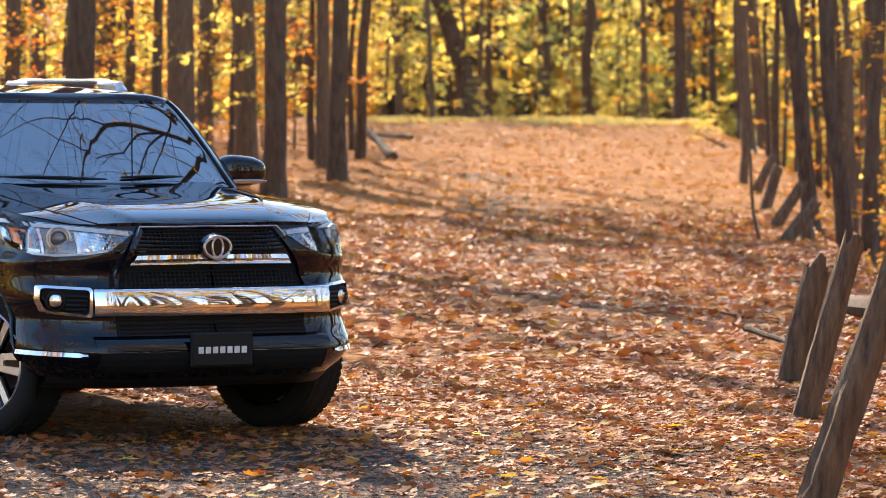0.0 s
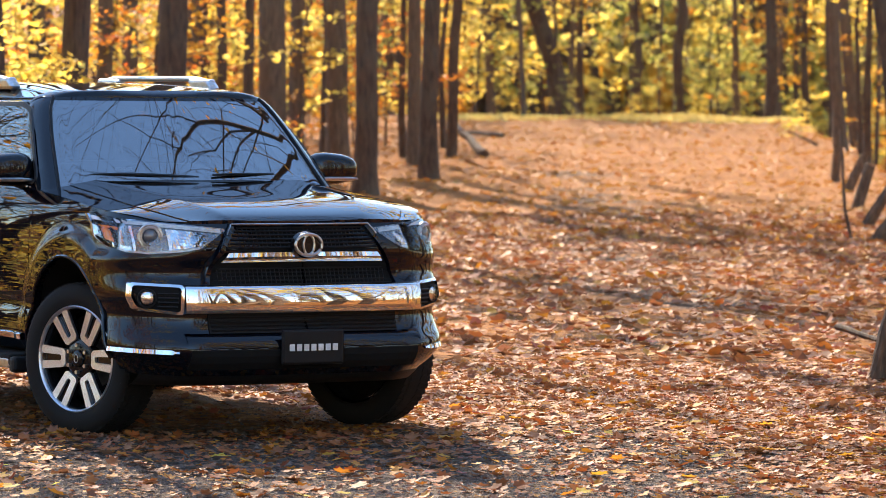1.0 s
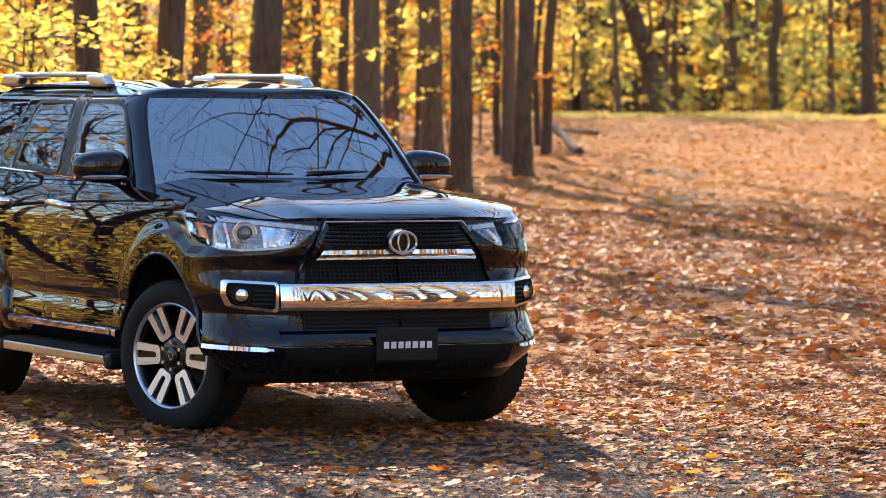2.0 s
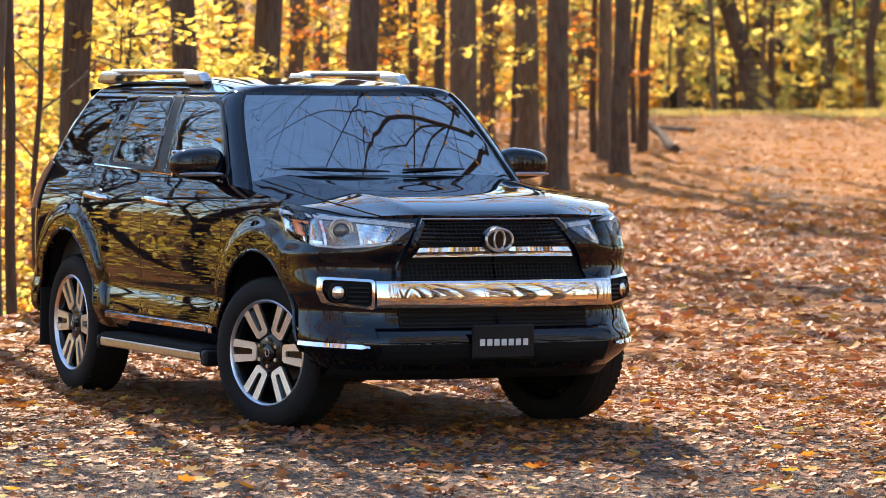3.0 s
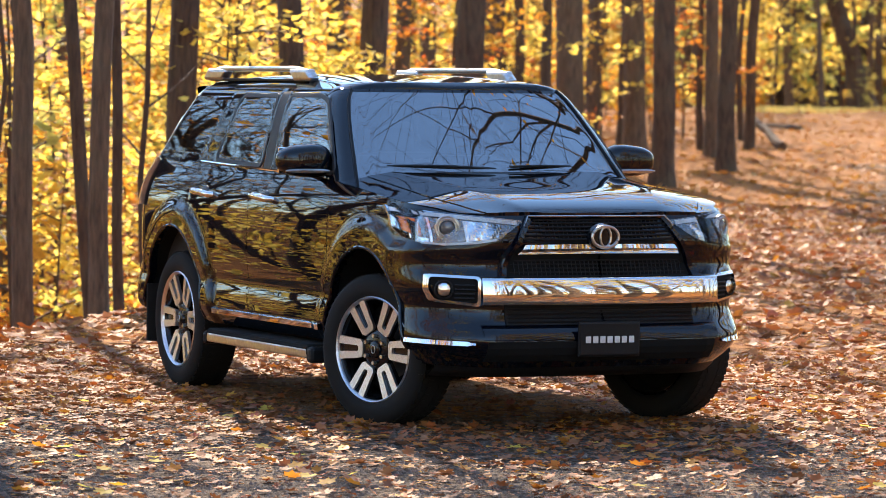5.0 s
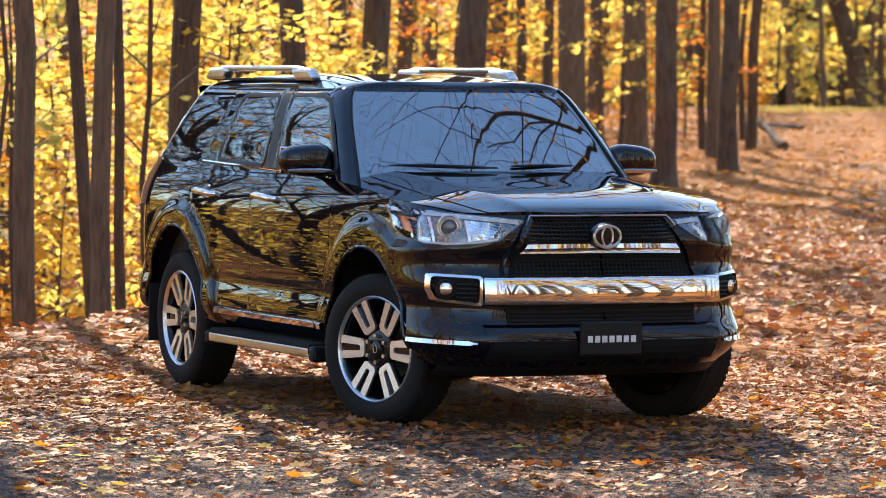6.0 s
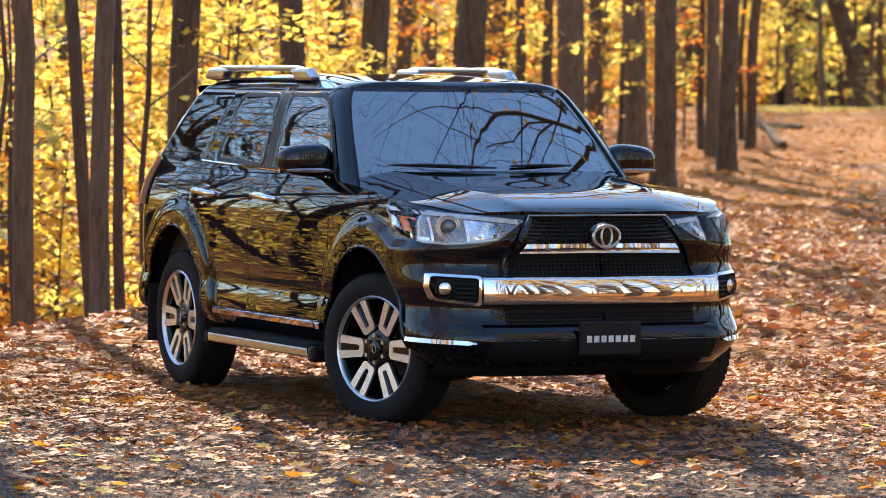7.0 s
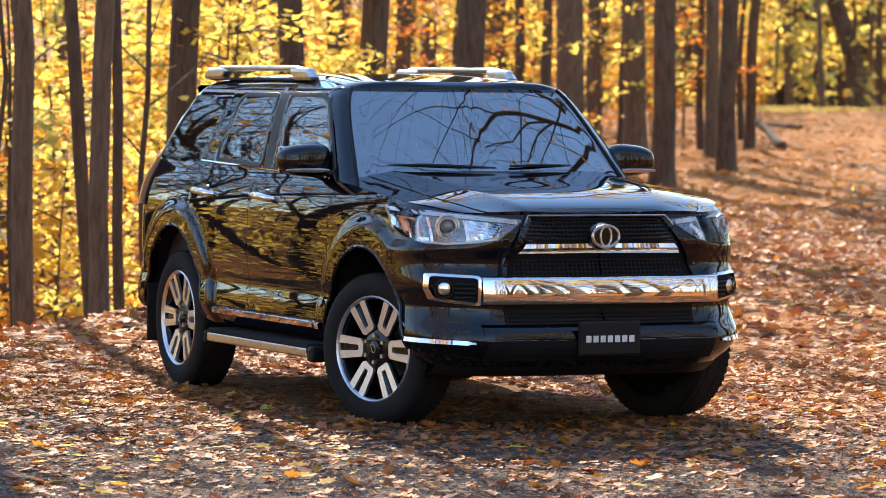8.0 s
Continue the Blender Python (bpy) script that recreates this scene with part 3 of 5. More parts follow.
def bonnet_rows(q0, q1, n, lift):
    rows = []
    corner_y = -2.06
    for i in range(37):
        p = i / 36
        row = []
        for j in range(n + 1):
            q = q0 + (q1 - q0) * j / n
            ye = corner_y + (-.90 - corner_y) * p
            xs = edge_x(ye)
            x = q * xs
            yn = front_y(q * edge_x(corner_y), 1.10) + .004
            y = yn + (-.90 - .13 * (1 - q * q) - yn) * p
            zc = ease(HOOD_Z, y)
            ze = ease(TOP_Z, y)
            a = abs(q)
            a0 = .52 + .16 * p
            z = zc + (ze - zc) * max(0.0, (a - a0) / (1.0 - a0))
            z -= 0.006 * smooth(0.25, 0.7, p) * math.exp(-(q / .42) ** 2)
            row.append(Vector((x, y, z + lift)))
        rows.append(row)
    return rows


right_left = bonnet_rows(-.83, .83, 60, 0.004)
bm = solid(right_left, Vector((0, 0, -.02)))
bonnet = part("bonnet", bm, PAINT, suv, "glossy black bonnet mirroring sky and trees", True)
for s in (1, -1):
    rows = bonnet_rows(.835, 1.0, 8, 0.0)
    part("fender_top", grid_bmesh([[Vector((v.x * s, v.y, v.z)) for v in r] for r in rows]), PAINT, suv, "", True)

# cabin top
GLASS_X = [(1.22, .877), (1.35, .836), (1.5, .790), (1.62, .745), (1.70, .705), (1.74, .668)]
SCREEN_PLAN = [(0, 0), (.1, .0012), (.2, .0048), (.3, .0108), (.4, .0192), (.5, .030), (.6, .0432), (.7, .0592), (.79, .078), (.84, .112), (.868, .175)]


def top_point(w, k):
    fa, fb = .28, .86
    z = 1.25 + .482 * k
    for _ in range(2):
        xg = ease(GLASS_X, z)
        y0, y1 = -1.0 + (z - 1.25) * 1.02, 2.16 - (z - 1.3) * .85
        if w <= fa:
            q = .868 * (w / fa)
            x, y = q / .868 * xg, y0 + ease(SCREEN_PLAN, q)
        elif w >= fb:
            q = .95 * (1 - (1 - (1 - w) / (1 - fb)) ** 1.4)
            x, y = q / .95 * xg, y1 + ease(TAIL_PLAN, q) * .7
        else:
            y = y0 + .175 + (y1 - .224 - y0 - .175) * (w - fa) / (fb - fa)
            x = xg
        low = 1.235 + (ease(TOP_Z, y) - .02 - 1.235) * smooth(fa, fa + .10, w)
        z = low + (1.732 - low) * k
    return Vector((x, y, z))


def window_rim(poly, s):
    """A satin frame along the edge of a side window."""
    n = len(poly)
    area = sum(poly[i][0] * poly[(i + 1) % n][1] - poly[(i + 1) % n][0] * poly[i][1] for i in range(n))
    rows = []
    for i in range(n + 1):
        p, a, b = (Vector(poly[j % n]) for j in (i, i - 1, i + 1))
        way = (b - a).normalized()
        out = Vector((way.y, -way.x)) * (1 if area > 0 else -1)
        row = []
        for o, lift in ((-.008, -.004), (-.006, .003), (.004, .005), (.017, .005), (.020, -.004)):
            c = p + out * o
            row.append(Vector((s * (ease(GLASS_X, c.y) + lift), c.x, c.y)))
        rows.append(row)
    bm = grid_bmesh(rows)
    bmesh.ops.recalc_face_normals(bm, faces=bm.faces)
    return bm


TC, TR = 190, 30
top = [[top_point(c / TC, r / TR) for c in range(TC + 1)] for r in range(TR + 1)]
SCREEN_EDGE = .79
screen_q, top_side, rear_q = [], [], []
c_split, c_rear = int(TC * .28 * SCREEN_EDGE / .868), int(TC * .90)
for r in range(TR):
    for c in range(TC):
        q = (top[r][c], top[r][c + 1], top[r + 1][c + 1], top[r + 1][c])
        if c < c_split and r < TR - 1:
            screen_q.append(q)
        elif c >= c_rear and 3 < r < TR - 3:
            rear_q.append(q)
        elif c < c_split or c >= c_rear:
            top_side.append(q)
grid = [row[c_split:c_rear + 1] for row in top]
W_FRONT = rounded([(.165, 1.690), (-.25, 1.688), (-.385, 1.660), (-.57, 1.50), (-.755, 1.31), (-.755, 1.290), (.075, 1.300)], .03)
W_REAR = rounded([(.88, 1.682), (.362, 1.685), (.275, 1.307), (.975, 1.322)], .04)
W_QUARTER = rounded([(1.68, 1.680), (1.03, 1.684), (1.205, 1.345), (1.92, 1.350)], .04)
PILLARS = [(.215, 1.716), (.330, 1.712), (.235, 1.285), (.115, 1.285)]
got = split_sheet(grid, [("front_window", W_FRONT, 0), ("rear_window", W_REAR, 0), ("quarter_window", W_QUARTER, 0), ("pillar_trim", PILLARS, 0)], 0.018)
for s in (1, -1):
    part("pillar_frame", sheet_bmesh(got["rest"] + top_side, s, 0, 0.02), PAINT, suv, "glossy black window frame and pillar", True)
for s in (-1, 1):
    for name, glass in (("front_window", DOOR_GLASS), ("rear_window", PRIVACY), ("quarter_window", PRIVACY)):
        pane = part(name, sheet_bmesh(got[name], s, 0.001), glass, suv, "dark tinted side glass mirroring branches", True)
        pane.visible_shadow = False
    part("pillar_trim", sheet_bmesh(got["pillar_trim"], s, 0, .012), PILLAR, suv, "", False)
    for poly in (W_FRONT, W_REAR):
        part("window_frame", window_rim(poly, s), PILLAR, suv, "dark grey satin window frame", True)
mirror_q = [tuple(Vector((-p.x, p.y, p.z)) for p in q[::-1]) for q in screen_q]
screen = part("windscreen", sheet_bmesh(screen_q + mirror_q), WINDSCREEN, suv, "raked windscreen mirroring blue sky and branches", True)
screen.visible_shadow = False
part("rear_glass", sheet_bmesh(rear_q + [tuple(Vector((-p.x, p.y, p.z)) for p in q[::-1]) for q in rear_q]), PRIVACY, suv, "", True)

# roof panel
rows = []
rim = top[-1]
for c in range(TC + 1):
    p = rim[c]
    rows.append([Vector((p.x * q, p.y, p.z + (.030 + .052 * math.sin(math.pi * min(1, max(0, (p.y + .55) / 2.4))) ** .8) * (1 - abs(q) ** 7) * min(1, (p.x / .5)))) for q in frange(-1, 1, 24)])
part("roof", grid_bmesh(rows), PAINT, suv, "glossy black roof panel", True)

# black frames round the windscreen and the chrome line under the side windows
for s in (1, -1):
    edge = [top[r][c_split] + Vector((0.004, -.004, 0)) for r in range(TR + 1)]
    bm = bmesh.new()
    tube(bm, [(p.x * s, p.y, p.z) for p in edge[::3]], [.009] * len(edge[::3]), 6)
    part("screen_seal", bm, BLACK_PLASTIC, suv, "", True)
    line = [Vector((side_x(y, ease(TOP_Z, y)) * s, y, ease(TOP_Z, y) + .006)) for y in frange(-.70, 1.20, 40)]
    bm = bmesh.new()
    tube(bm, [p + Vector((s * -.004, 0, 0)) for p in line], [.0065] * len(line), 6)
    part("belt_moulding", bm, CHROME, suv, "thin chrome belt moulding", True)

# cowl and wipers
bm = bmesh.new()
cowl = [[Vector((x, -1.02 + .13 * (x / .78) ** 2 + dy, 1.286 - .03 * (x / .78) ** 4 + dz)) for x in frange(-.78, .78, 24)] for dy, dz in ((-.02, -.01), (.03, .006), (.09, .012))]
part("cowl", solid(cowl, Vector((0, 0, -.03))), BLACK_PLASTIC, suv, "", True)
for x0, x1 in ((.70, .10), (.02, -.62)):
    bm = bmesh.new()
    pts = [Vector((x0 + (x1 - x0) * t, -1.0 + .12 * ((x0 + (x1 - x0) * t) / .78) ** 2 + .072 - .015 * t, 1.306 + .020 * math.sin(t * 2.2))) for t in frange(0, 1, 8)]
    tube(bm, pts, [.012, .011, .01, .01, .009, .008, .008, .007, .006], 6)
    part("wiper", bm, BLACK_PLASTIC, suv, "", True)

# grille, bumper and lamps
def hexa(z):
    return lerp_list([(.775, .545), (.90, .515), (1.098, .375)], z)


bm = bmesh.new()
rows = [[Vector((x * (hexa(z) - .02), front_y(0, z) - .003 + .016 * x * x, z)) for x in frange(-1, 1, 20)] for z in frange(.78, 1.09, 8)]
part("grille_backing", solid(rows, Vector((0, .02, 0))), UNDER, suv)
for z in [.798, .818, .838, .858, .878, .985, 1.005, 1.025, 1.045, 1.065, 1.082]:
    bm = bmesh.new()
    w = hexa(z) - .03
    pts = [(x, front_y(0, z) - .012 + .03 * (x / .5) ** 2, z) for x in frange(-w, w, 14)]
    tube(bm, pts, [.0055] * 15, 5)
    part("grille_slat", bm, BLACK_PLASTIC, suv, "", True)
bm = bmesh.new()
for i in range(40):
    x = -.47 + i * .94 / 39
    for z0, z1 in ((.80, .88), (.985, 1.085)):
        if abs(x) < hexa(z1) - .03:
            tube(bm, [(x, front_y(0, z0) - .010 + .03 * (x / .5) ** 2, z0), (x, front_y(0, z1) - .010 + .03 * (x / .5) ** 2, z1)], [.003, .003], 4)
tagged(part("grille_mesh", bm, BLACK_PLASTIC, suv), kind="stuff")
# surround
outline = [(-.572, .790), (-.540, .90), (-.395, 1.105), (.395, 1.105), (.540, .90), (.572, .790)]
inner = [(-.520, .790), (-.488, .895), (-.362, 1.088), (.362, 1.088), (.488, .895), (.520, .790)]
bm = bmesh.new()
fine_o, fine_i = [], []
for (a, b), (c, d), (e, f), (g, h) in zip(outline, outline[1:], inner, inner[1:]):
    for t in frange(0, 1, 8)[:-1]:
        fine_o.append((a + (c - a) * t, b + (d - b) * t))
        fine_i.append((e + (g - e) * t, f + (h - f) * t))
fine_o.append(outline[-1]), fine_i.append(inner[-1])
rows = [[Vector((x, front_y(x, z) + .004, z)) for x, z in fine_o],
        [Vector(((x * .7 + x2 * .3), front_y(x, z) - .030, z * .7 + z2 * .3)) for (x, z), (x2, z2) in zip(fine_o, fine_i)],
        [Vector(((x * .2 + x2 * .8), front_y(x, z) - .028, z * .2 + z2 * .8)) for (x, z), (x2, z2) in zip(fine_o, fine_i)],
        [Vector((x, front_y(x, z) + .004, z)) for x, z in fine_i]]
part("grille_surround", grid_bmesh(rows), PAINT, suv, "glossy black grille surround", True)
bm = bmesh.new()
pts = [((x * .8 + x2 * .2), front_y(x, z) - .032, z * .8 + z2 * .2) for (x, z), (x2, z2) in zip(fine_o, fine_i)]
tube(bm, pts[14:-14], [.004] * len(pts[14:-14]), 5)
part("grille_trim_line", bm, SATIN, suv, "", True)
# chrome bar of the grille, its ends cut slanting
rows = []
for x in frange(-1, 1, 32):
    row = []
    for k, out in ((0, .0), (.12, .034), (.55, .045), (.9, .036), (1, .0)):
        z = .902 + .062 * k
        hw = .462 - .045 * k
        row.append(Vector((x * hw, front_y(0, z) - out + .03 * x * x, z + .004 * (1 - x * x))))
    rows.append(row)
part("grille_bar", grid_bmesh(rows), CHROME, suv, "polished chrome grille bar", True)
# oval badge: a plain chrome ring on a dark disc
badge = part("badge", bmesh.new(), GLOSS_BLACK, suv, "oval chrome badge")
bm = bmesh.new()
bmesh.ops.create_cone(bm, cap_ends=True, segments=40, radius1=1, radius2=.9, depth=1, matrix=Matrix.Translation((0, -2.278, .998)) @ Matrix.Rotation(radians(90), 4, "X") @ Matrix.Diagonal((.088, .070, .03, 1)))
bm.to_mesh(badge.data)


def ring_tube(cx, y, cz, a, b, r, n=40):
    bm = bmesh.new()
    pts = [Vector((cx + a * math.cos(t), y, cz + b * math.sin(t))) for t in frange(0, 2 * math.pi, n)]
    tube(bm, pts, [r] * len(pts), 8, cap=False)
    return bm


part("badge_ring", ring_tube(0, -2.297, .998, .074, .054, .0085), SATIN, badge, "", True)
part("badge_oval", ring_tube(0, -2.297, .998, .030, .050, .007), SATIN, badge, "", True)


# chrome bumper bar
rows = []
for x in frange(-.665, .665, 60):
    row = []
    for k, out in ((0, -.02), (.02, .022), (.06, .038), (.12, .043), (.5, .040), (.86, .031), (.93, .026), (.98, .014), (1, -.02)):
        z0, z1 = .648 + .004 * abs(x), .800
        z = z0 + (z1 - z0) * k
        row.append(Vector((x, front_y(x, .72) - out - .01, z)))
    rows.append(row)
bumper_bar = part("bumper_bar", grid_bmesh(rows), CHROME, suv, "wide polished chrome bumper bar", True)
for s in (1, -1):
    # chrome frame round the fog lamp
    o = rounded([(.655, .802), (.882, .812), (.890, .735), (.862, .668), (.655, .645)], .018)
    i = rounded([(.676, .784), (.866, .793), (.873, .738), (.848, .688), (.676, .666)], .018)
    rows = []
    for (x, z), (x2, z2) in zip(o + o[:1], i + i[:1]):
        m = (x * .5 + x2 * .5, z * .5 + z2 * .5)
        rows.append([Vector((s * x, front_y(x, z) + .01, z)), Vector((s * (x * .9 + x2 * .1), front_y(x, z) - .018, z * .9 + z2 * .1)),
                     Vector((s * (x * .2 + x2 * .8), front_y(x2, z2) - .018, z * .2 + z2 * .8)), Vector((s * x2, front_y(x2, z2) + .03, z2))])
    part("fog_lamp_bezel", grid_bmesh(rows), CHROME, suv, "chrome fog lamp bezel", True)
    xs = frange(.672, .870, 8)
    lowz = lambda x: lerp_list([(.672, .664), (.845, .686), (.873, .735)], x)
    topz = lambda x: .785 + (x - .68) * .04
    part("fog_lamp_pocket", nose_patch(xs, topz, lowz, -.001 + .003, s, 3, .01), UNDER, suv)
    fog = part("fog_lamp", bmesh.new(), REFLECTOR, suv, "round clear fog lamp")
    for z in (.690, .712, .734, .756):
        bm = bmesh.new()
        pts = [(s * x, front_y(x, z) - .007, z) for x in frange(.685, .768, 6)]
        tube(bm, pts, [.005] * 7, 5)
        part("pocket_slat", bm, BLACK_PLASTIC, suv, "", True)
    fx = .812
    fy = front_y(fx, .732)
    aim = Matrix.Translation((s * fx, fy - .006, .732)) @ Matrix.Rotation(radians(26 * s), 4, "Z")
    bm = bmesh.new()
    bmesh.ops.create_uvsphere(bm, u_segments=24, v_segments=12, radius=1, matrix=aim @ Matrix.Diagonal((.036, .012, .036, 1)))
    bm.to_mesh(fog.data)
    bm.free()
    bm = bmesh.new()
    bmesh.ops.create_uvsphere(bm, u_segments=24, v_segments=12, radius=1, matrix=aim @ Matrix.Diagonal((.043, .020, .043, 1)))
    part("fog_lens", bm, LENS, fog, "", True)
    bm = bmesh.new()
    pts = [aim @ Vector((.044 * math.cos(t), -.004, .044 * math.sin(t))) for t in frange(0, 6.2832, 24)]
    tube(bm, pts, [.006] * 25, 6, cap=False)
    part("fog_ring", bm, BLACK_PLASTIC, fog, "", True)

    # headlamp: housing, inner chrome, projector, amber corner, clear lens
    top_e = lambda x: lerp_list([(.425, 1.080), (.86, 1.126), (.932, 1.146)], x)
    low_e = lambda x: lerp_list([(.425, 1.068), (.570, .978), (.66, .962), (.80, .950), (.88, .958), (.915, .985), (.932, 1.03)], x)
    lamp = part("headlamp", nose_patch(frange(.425, .932, 28), top_e, low_e, .004, s, 5, .02), simple("lamp_housing", (0.30, 0.29, 0.30), 0.26, 0.9), suv, "swept-back clear headlamp unit")
    strip_t = lambda x: top_e(x) - .006
    strip_l = lambda x: max(low_e(x) + .003, top_e(x) - .026)
    # chrome strips: plain white plastic stands for their bright gleam
    part("gleam_strip", nose_patch(frange(.45, .922, 22), strip_t, strip_l, .011, s, 2, .01), GLEAM_WHITE, lamp, "chrome lamp strip, its gleam painted white")
    edge_t = lambda x: low_e(x) + .013
    edge_l = lambda x: low_e(x) + .003
    part("gleam_strip", nose_patch(frange(.575, .90, 20), edge_t, edge_l, .012, s, 1, .01), GLEAM_WHITE, lamp, "thin chrome lamp edge, its gleam painted white")
    in_t, in_l = lambda x: top_e(x) - .034, lambda x: low_e(x) + .016
    rows = []
    for x in frange(.535, .705, 14):
        a, b = in_l(x), in_t(x)
        rows.append([Vector((s * x, front_y(x, a + (b - a) * i / 6) - .009 + .004 * math.sin(x * 90 + i), a + (b - a) * i / 6)) for i in range(7)])
    part("reflector", solid(rows, Vector((0, .008, 0))), REFLECTOR, lamp)
    px0, pz0 = .775, 1.040
    py0 = front_y(px0, pz0)
    aim = Matrix.Translation((s * px0, py0 + .002, pz0)) @ Matrix.Rotation(radians(30 * s), 4, "Z")
    bm = bmesh.new()
    for rad, y, r in ((.058, -.010, .008), (.046, -.016, .006)):
        pts = [aim @ Vector((rad * math.cos(t), y, rad * math.sin(t))) for t in frange(0, 6.2832, 28)]
        tube(bm, pts, [r] * 29, 6, cap=False)
    part("projector_ring", bm, SATIN, lamp, "", True)
    bm = bmesh.new()
    bmesh.ops.create_uvsphere(bm, u_segments=24, v_segments=12, radius=1, matrix=aim @ Matrix.Diagonal((.042, .024, .042, 1)))
    part("projector", bm, simple("projector_glass", (0.10, 0.10, 0.11), 0.02, coat=1.0), lamp, "", True)
    bezel_l = lambda x: low_e(x) + .012
    part("lamp_bezel", nose_patch(frange(.70, .715, 2), in_t, bezel_l, .014, s, 4, .01), REFLECTOR, lamp)
    part("lamp_bezel", nose_patch(frange(.842, .852, 2), in_t, bezel_l, .014, s, 4, .01), REFLECTOR, lamp)
    part("turn_signal", nose_patch(frange(.876, .916, 5), lambda x: top_e(x) - .05, lambda x: low_e(x) + .035, .010, s, 4, .01), AMBER, lamp, "amber turn signal")
    part("corner_reflector", nose_patch(frange(.856, .905, 5), lambda x: low_e(x) + .032, lambda x: low_e(x) + .008, .011, s, 2, .01), REFLECTOR, lamp)
    part("lens", nose_patch(frange(.425, .933, 30), top_e, low_e, .018, s, 5, .004), LENS, lamp, "", True)
    # lower bumper: chrome strip and corner
    rows = []
    for q in frange(.705, .938, 14):
        y = ease(NOSE_Y, .46) + ease(NOSE_PLAN, q) 
        xx = q / .95 * side_x(-1.81, .46)
        zt = .462 + .010 * (q - .70) / .25
        th = .011 if q > .73 else .005
        n = Vector((s * smooth(.7, .95, q), -1 + smooth(.7, .95, q) * .7, 0)).normalized()
        rows.append([Vector((s * xx, y, zt - th)) - n * .01, Vector((s * xx, y, zt - th)) + n * .016, Vector((s * xx, y, zt + th)) + n * .010, Vector((s * xx, y, zt + th)) - n * .01])
    part("bumper_strip", grid_bmesh(rows), CHROME, suv, "thin chrome bumper strip", True)

# lower intake with slats, plate, lip
part("intake_backing", nose_patch(frange(-.53, .53, 20), lambda x: .652, lambda x: .556, .006, 1, 2, .02), BLACK_PLASTIC, suv)
for z in (.572, .592, .612, .634):
    bm = bmesh.new()
    pts = [(x, front_y(x, z) - .014, z) for x in frange(-.52, .52, 16)]
    tube(bm, pts, [.006] * 17, 6)
    part("intake_slat", bm, BLACK_PLASTIC, suv, "", True)
rows = []
for x in frange(-.66, .66, 30):
    rows.append([Vector((x, front_y(x, z) - o2, z)) for z, o2 in ((.478, -.005), (.484, .010), (.510, .016), (.540, .014), (.554, .008), (.558, -.010))])
part("bumper_lip", grid_bmesh(rows), PAINT, suv, "", True)
part("lower_recess", nose_patch(frange(-.64, .64, 24), lambda x: .474, lambda x: .372, .005, 1, 3, .02), UNDER, suv, "matt black bumper recess")
plate = part("number_plate", made_box(.004, -2.348, .484, .335, .012, .165, .006), BLACK_PLASTIC, suv, "plain black plate with grey bars")
bm = made_box(.004, -2.341, .484, .350, .012, .180, .008)
part("plate_frame", bm, BLACK_PLASTIC, plate)
for i in range(7):
    part("letter_bar", made_box(-.118 + i * .0405, -2.3555, .482, .029, .004, .034, .0015), GREY_INK, plate)
rows = [[Vector((x, front_y(x, .34) + dy, z)) for x in frange(-.80, .80, 24)] for dy, z in ((-.02, .395), (-.012, .36), (.02, .325), (.10, .285), (.3, .275))]
part("chin", grid_bmesh(rows), BLACK_PLASTIC, suv, "matt black plastic chin", True)


# wheels
def lathe(profile, n=48, closed=False):
    """profile: rows of (across x, radius), turned round the x axis."""
    rows = []
    for i in range(n + 1):
        t = 2 * math.pi * i / n
        rows.append([Vector((x, r * math.cos(t), r * math.sin(t))) for x, r in profile])
    bm = grid_bmesh(rows)
    bmesh.ops.recalc_face_normals(bm, faces=bm.faces)
    return bm


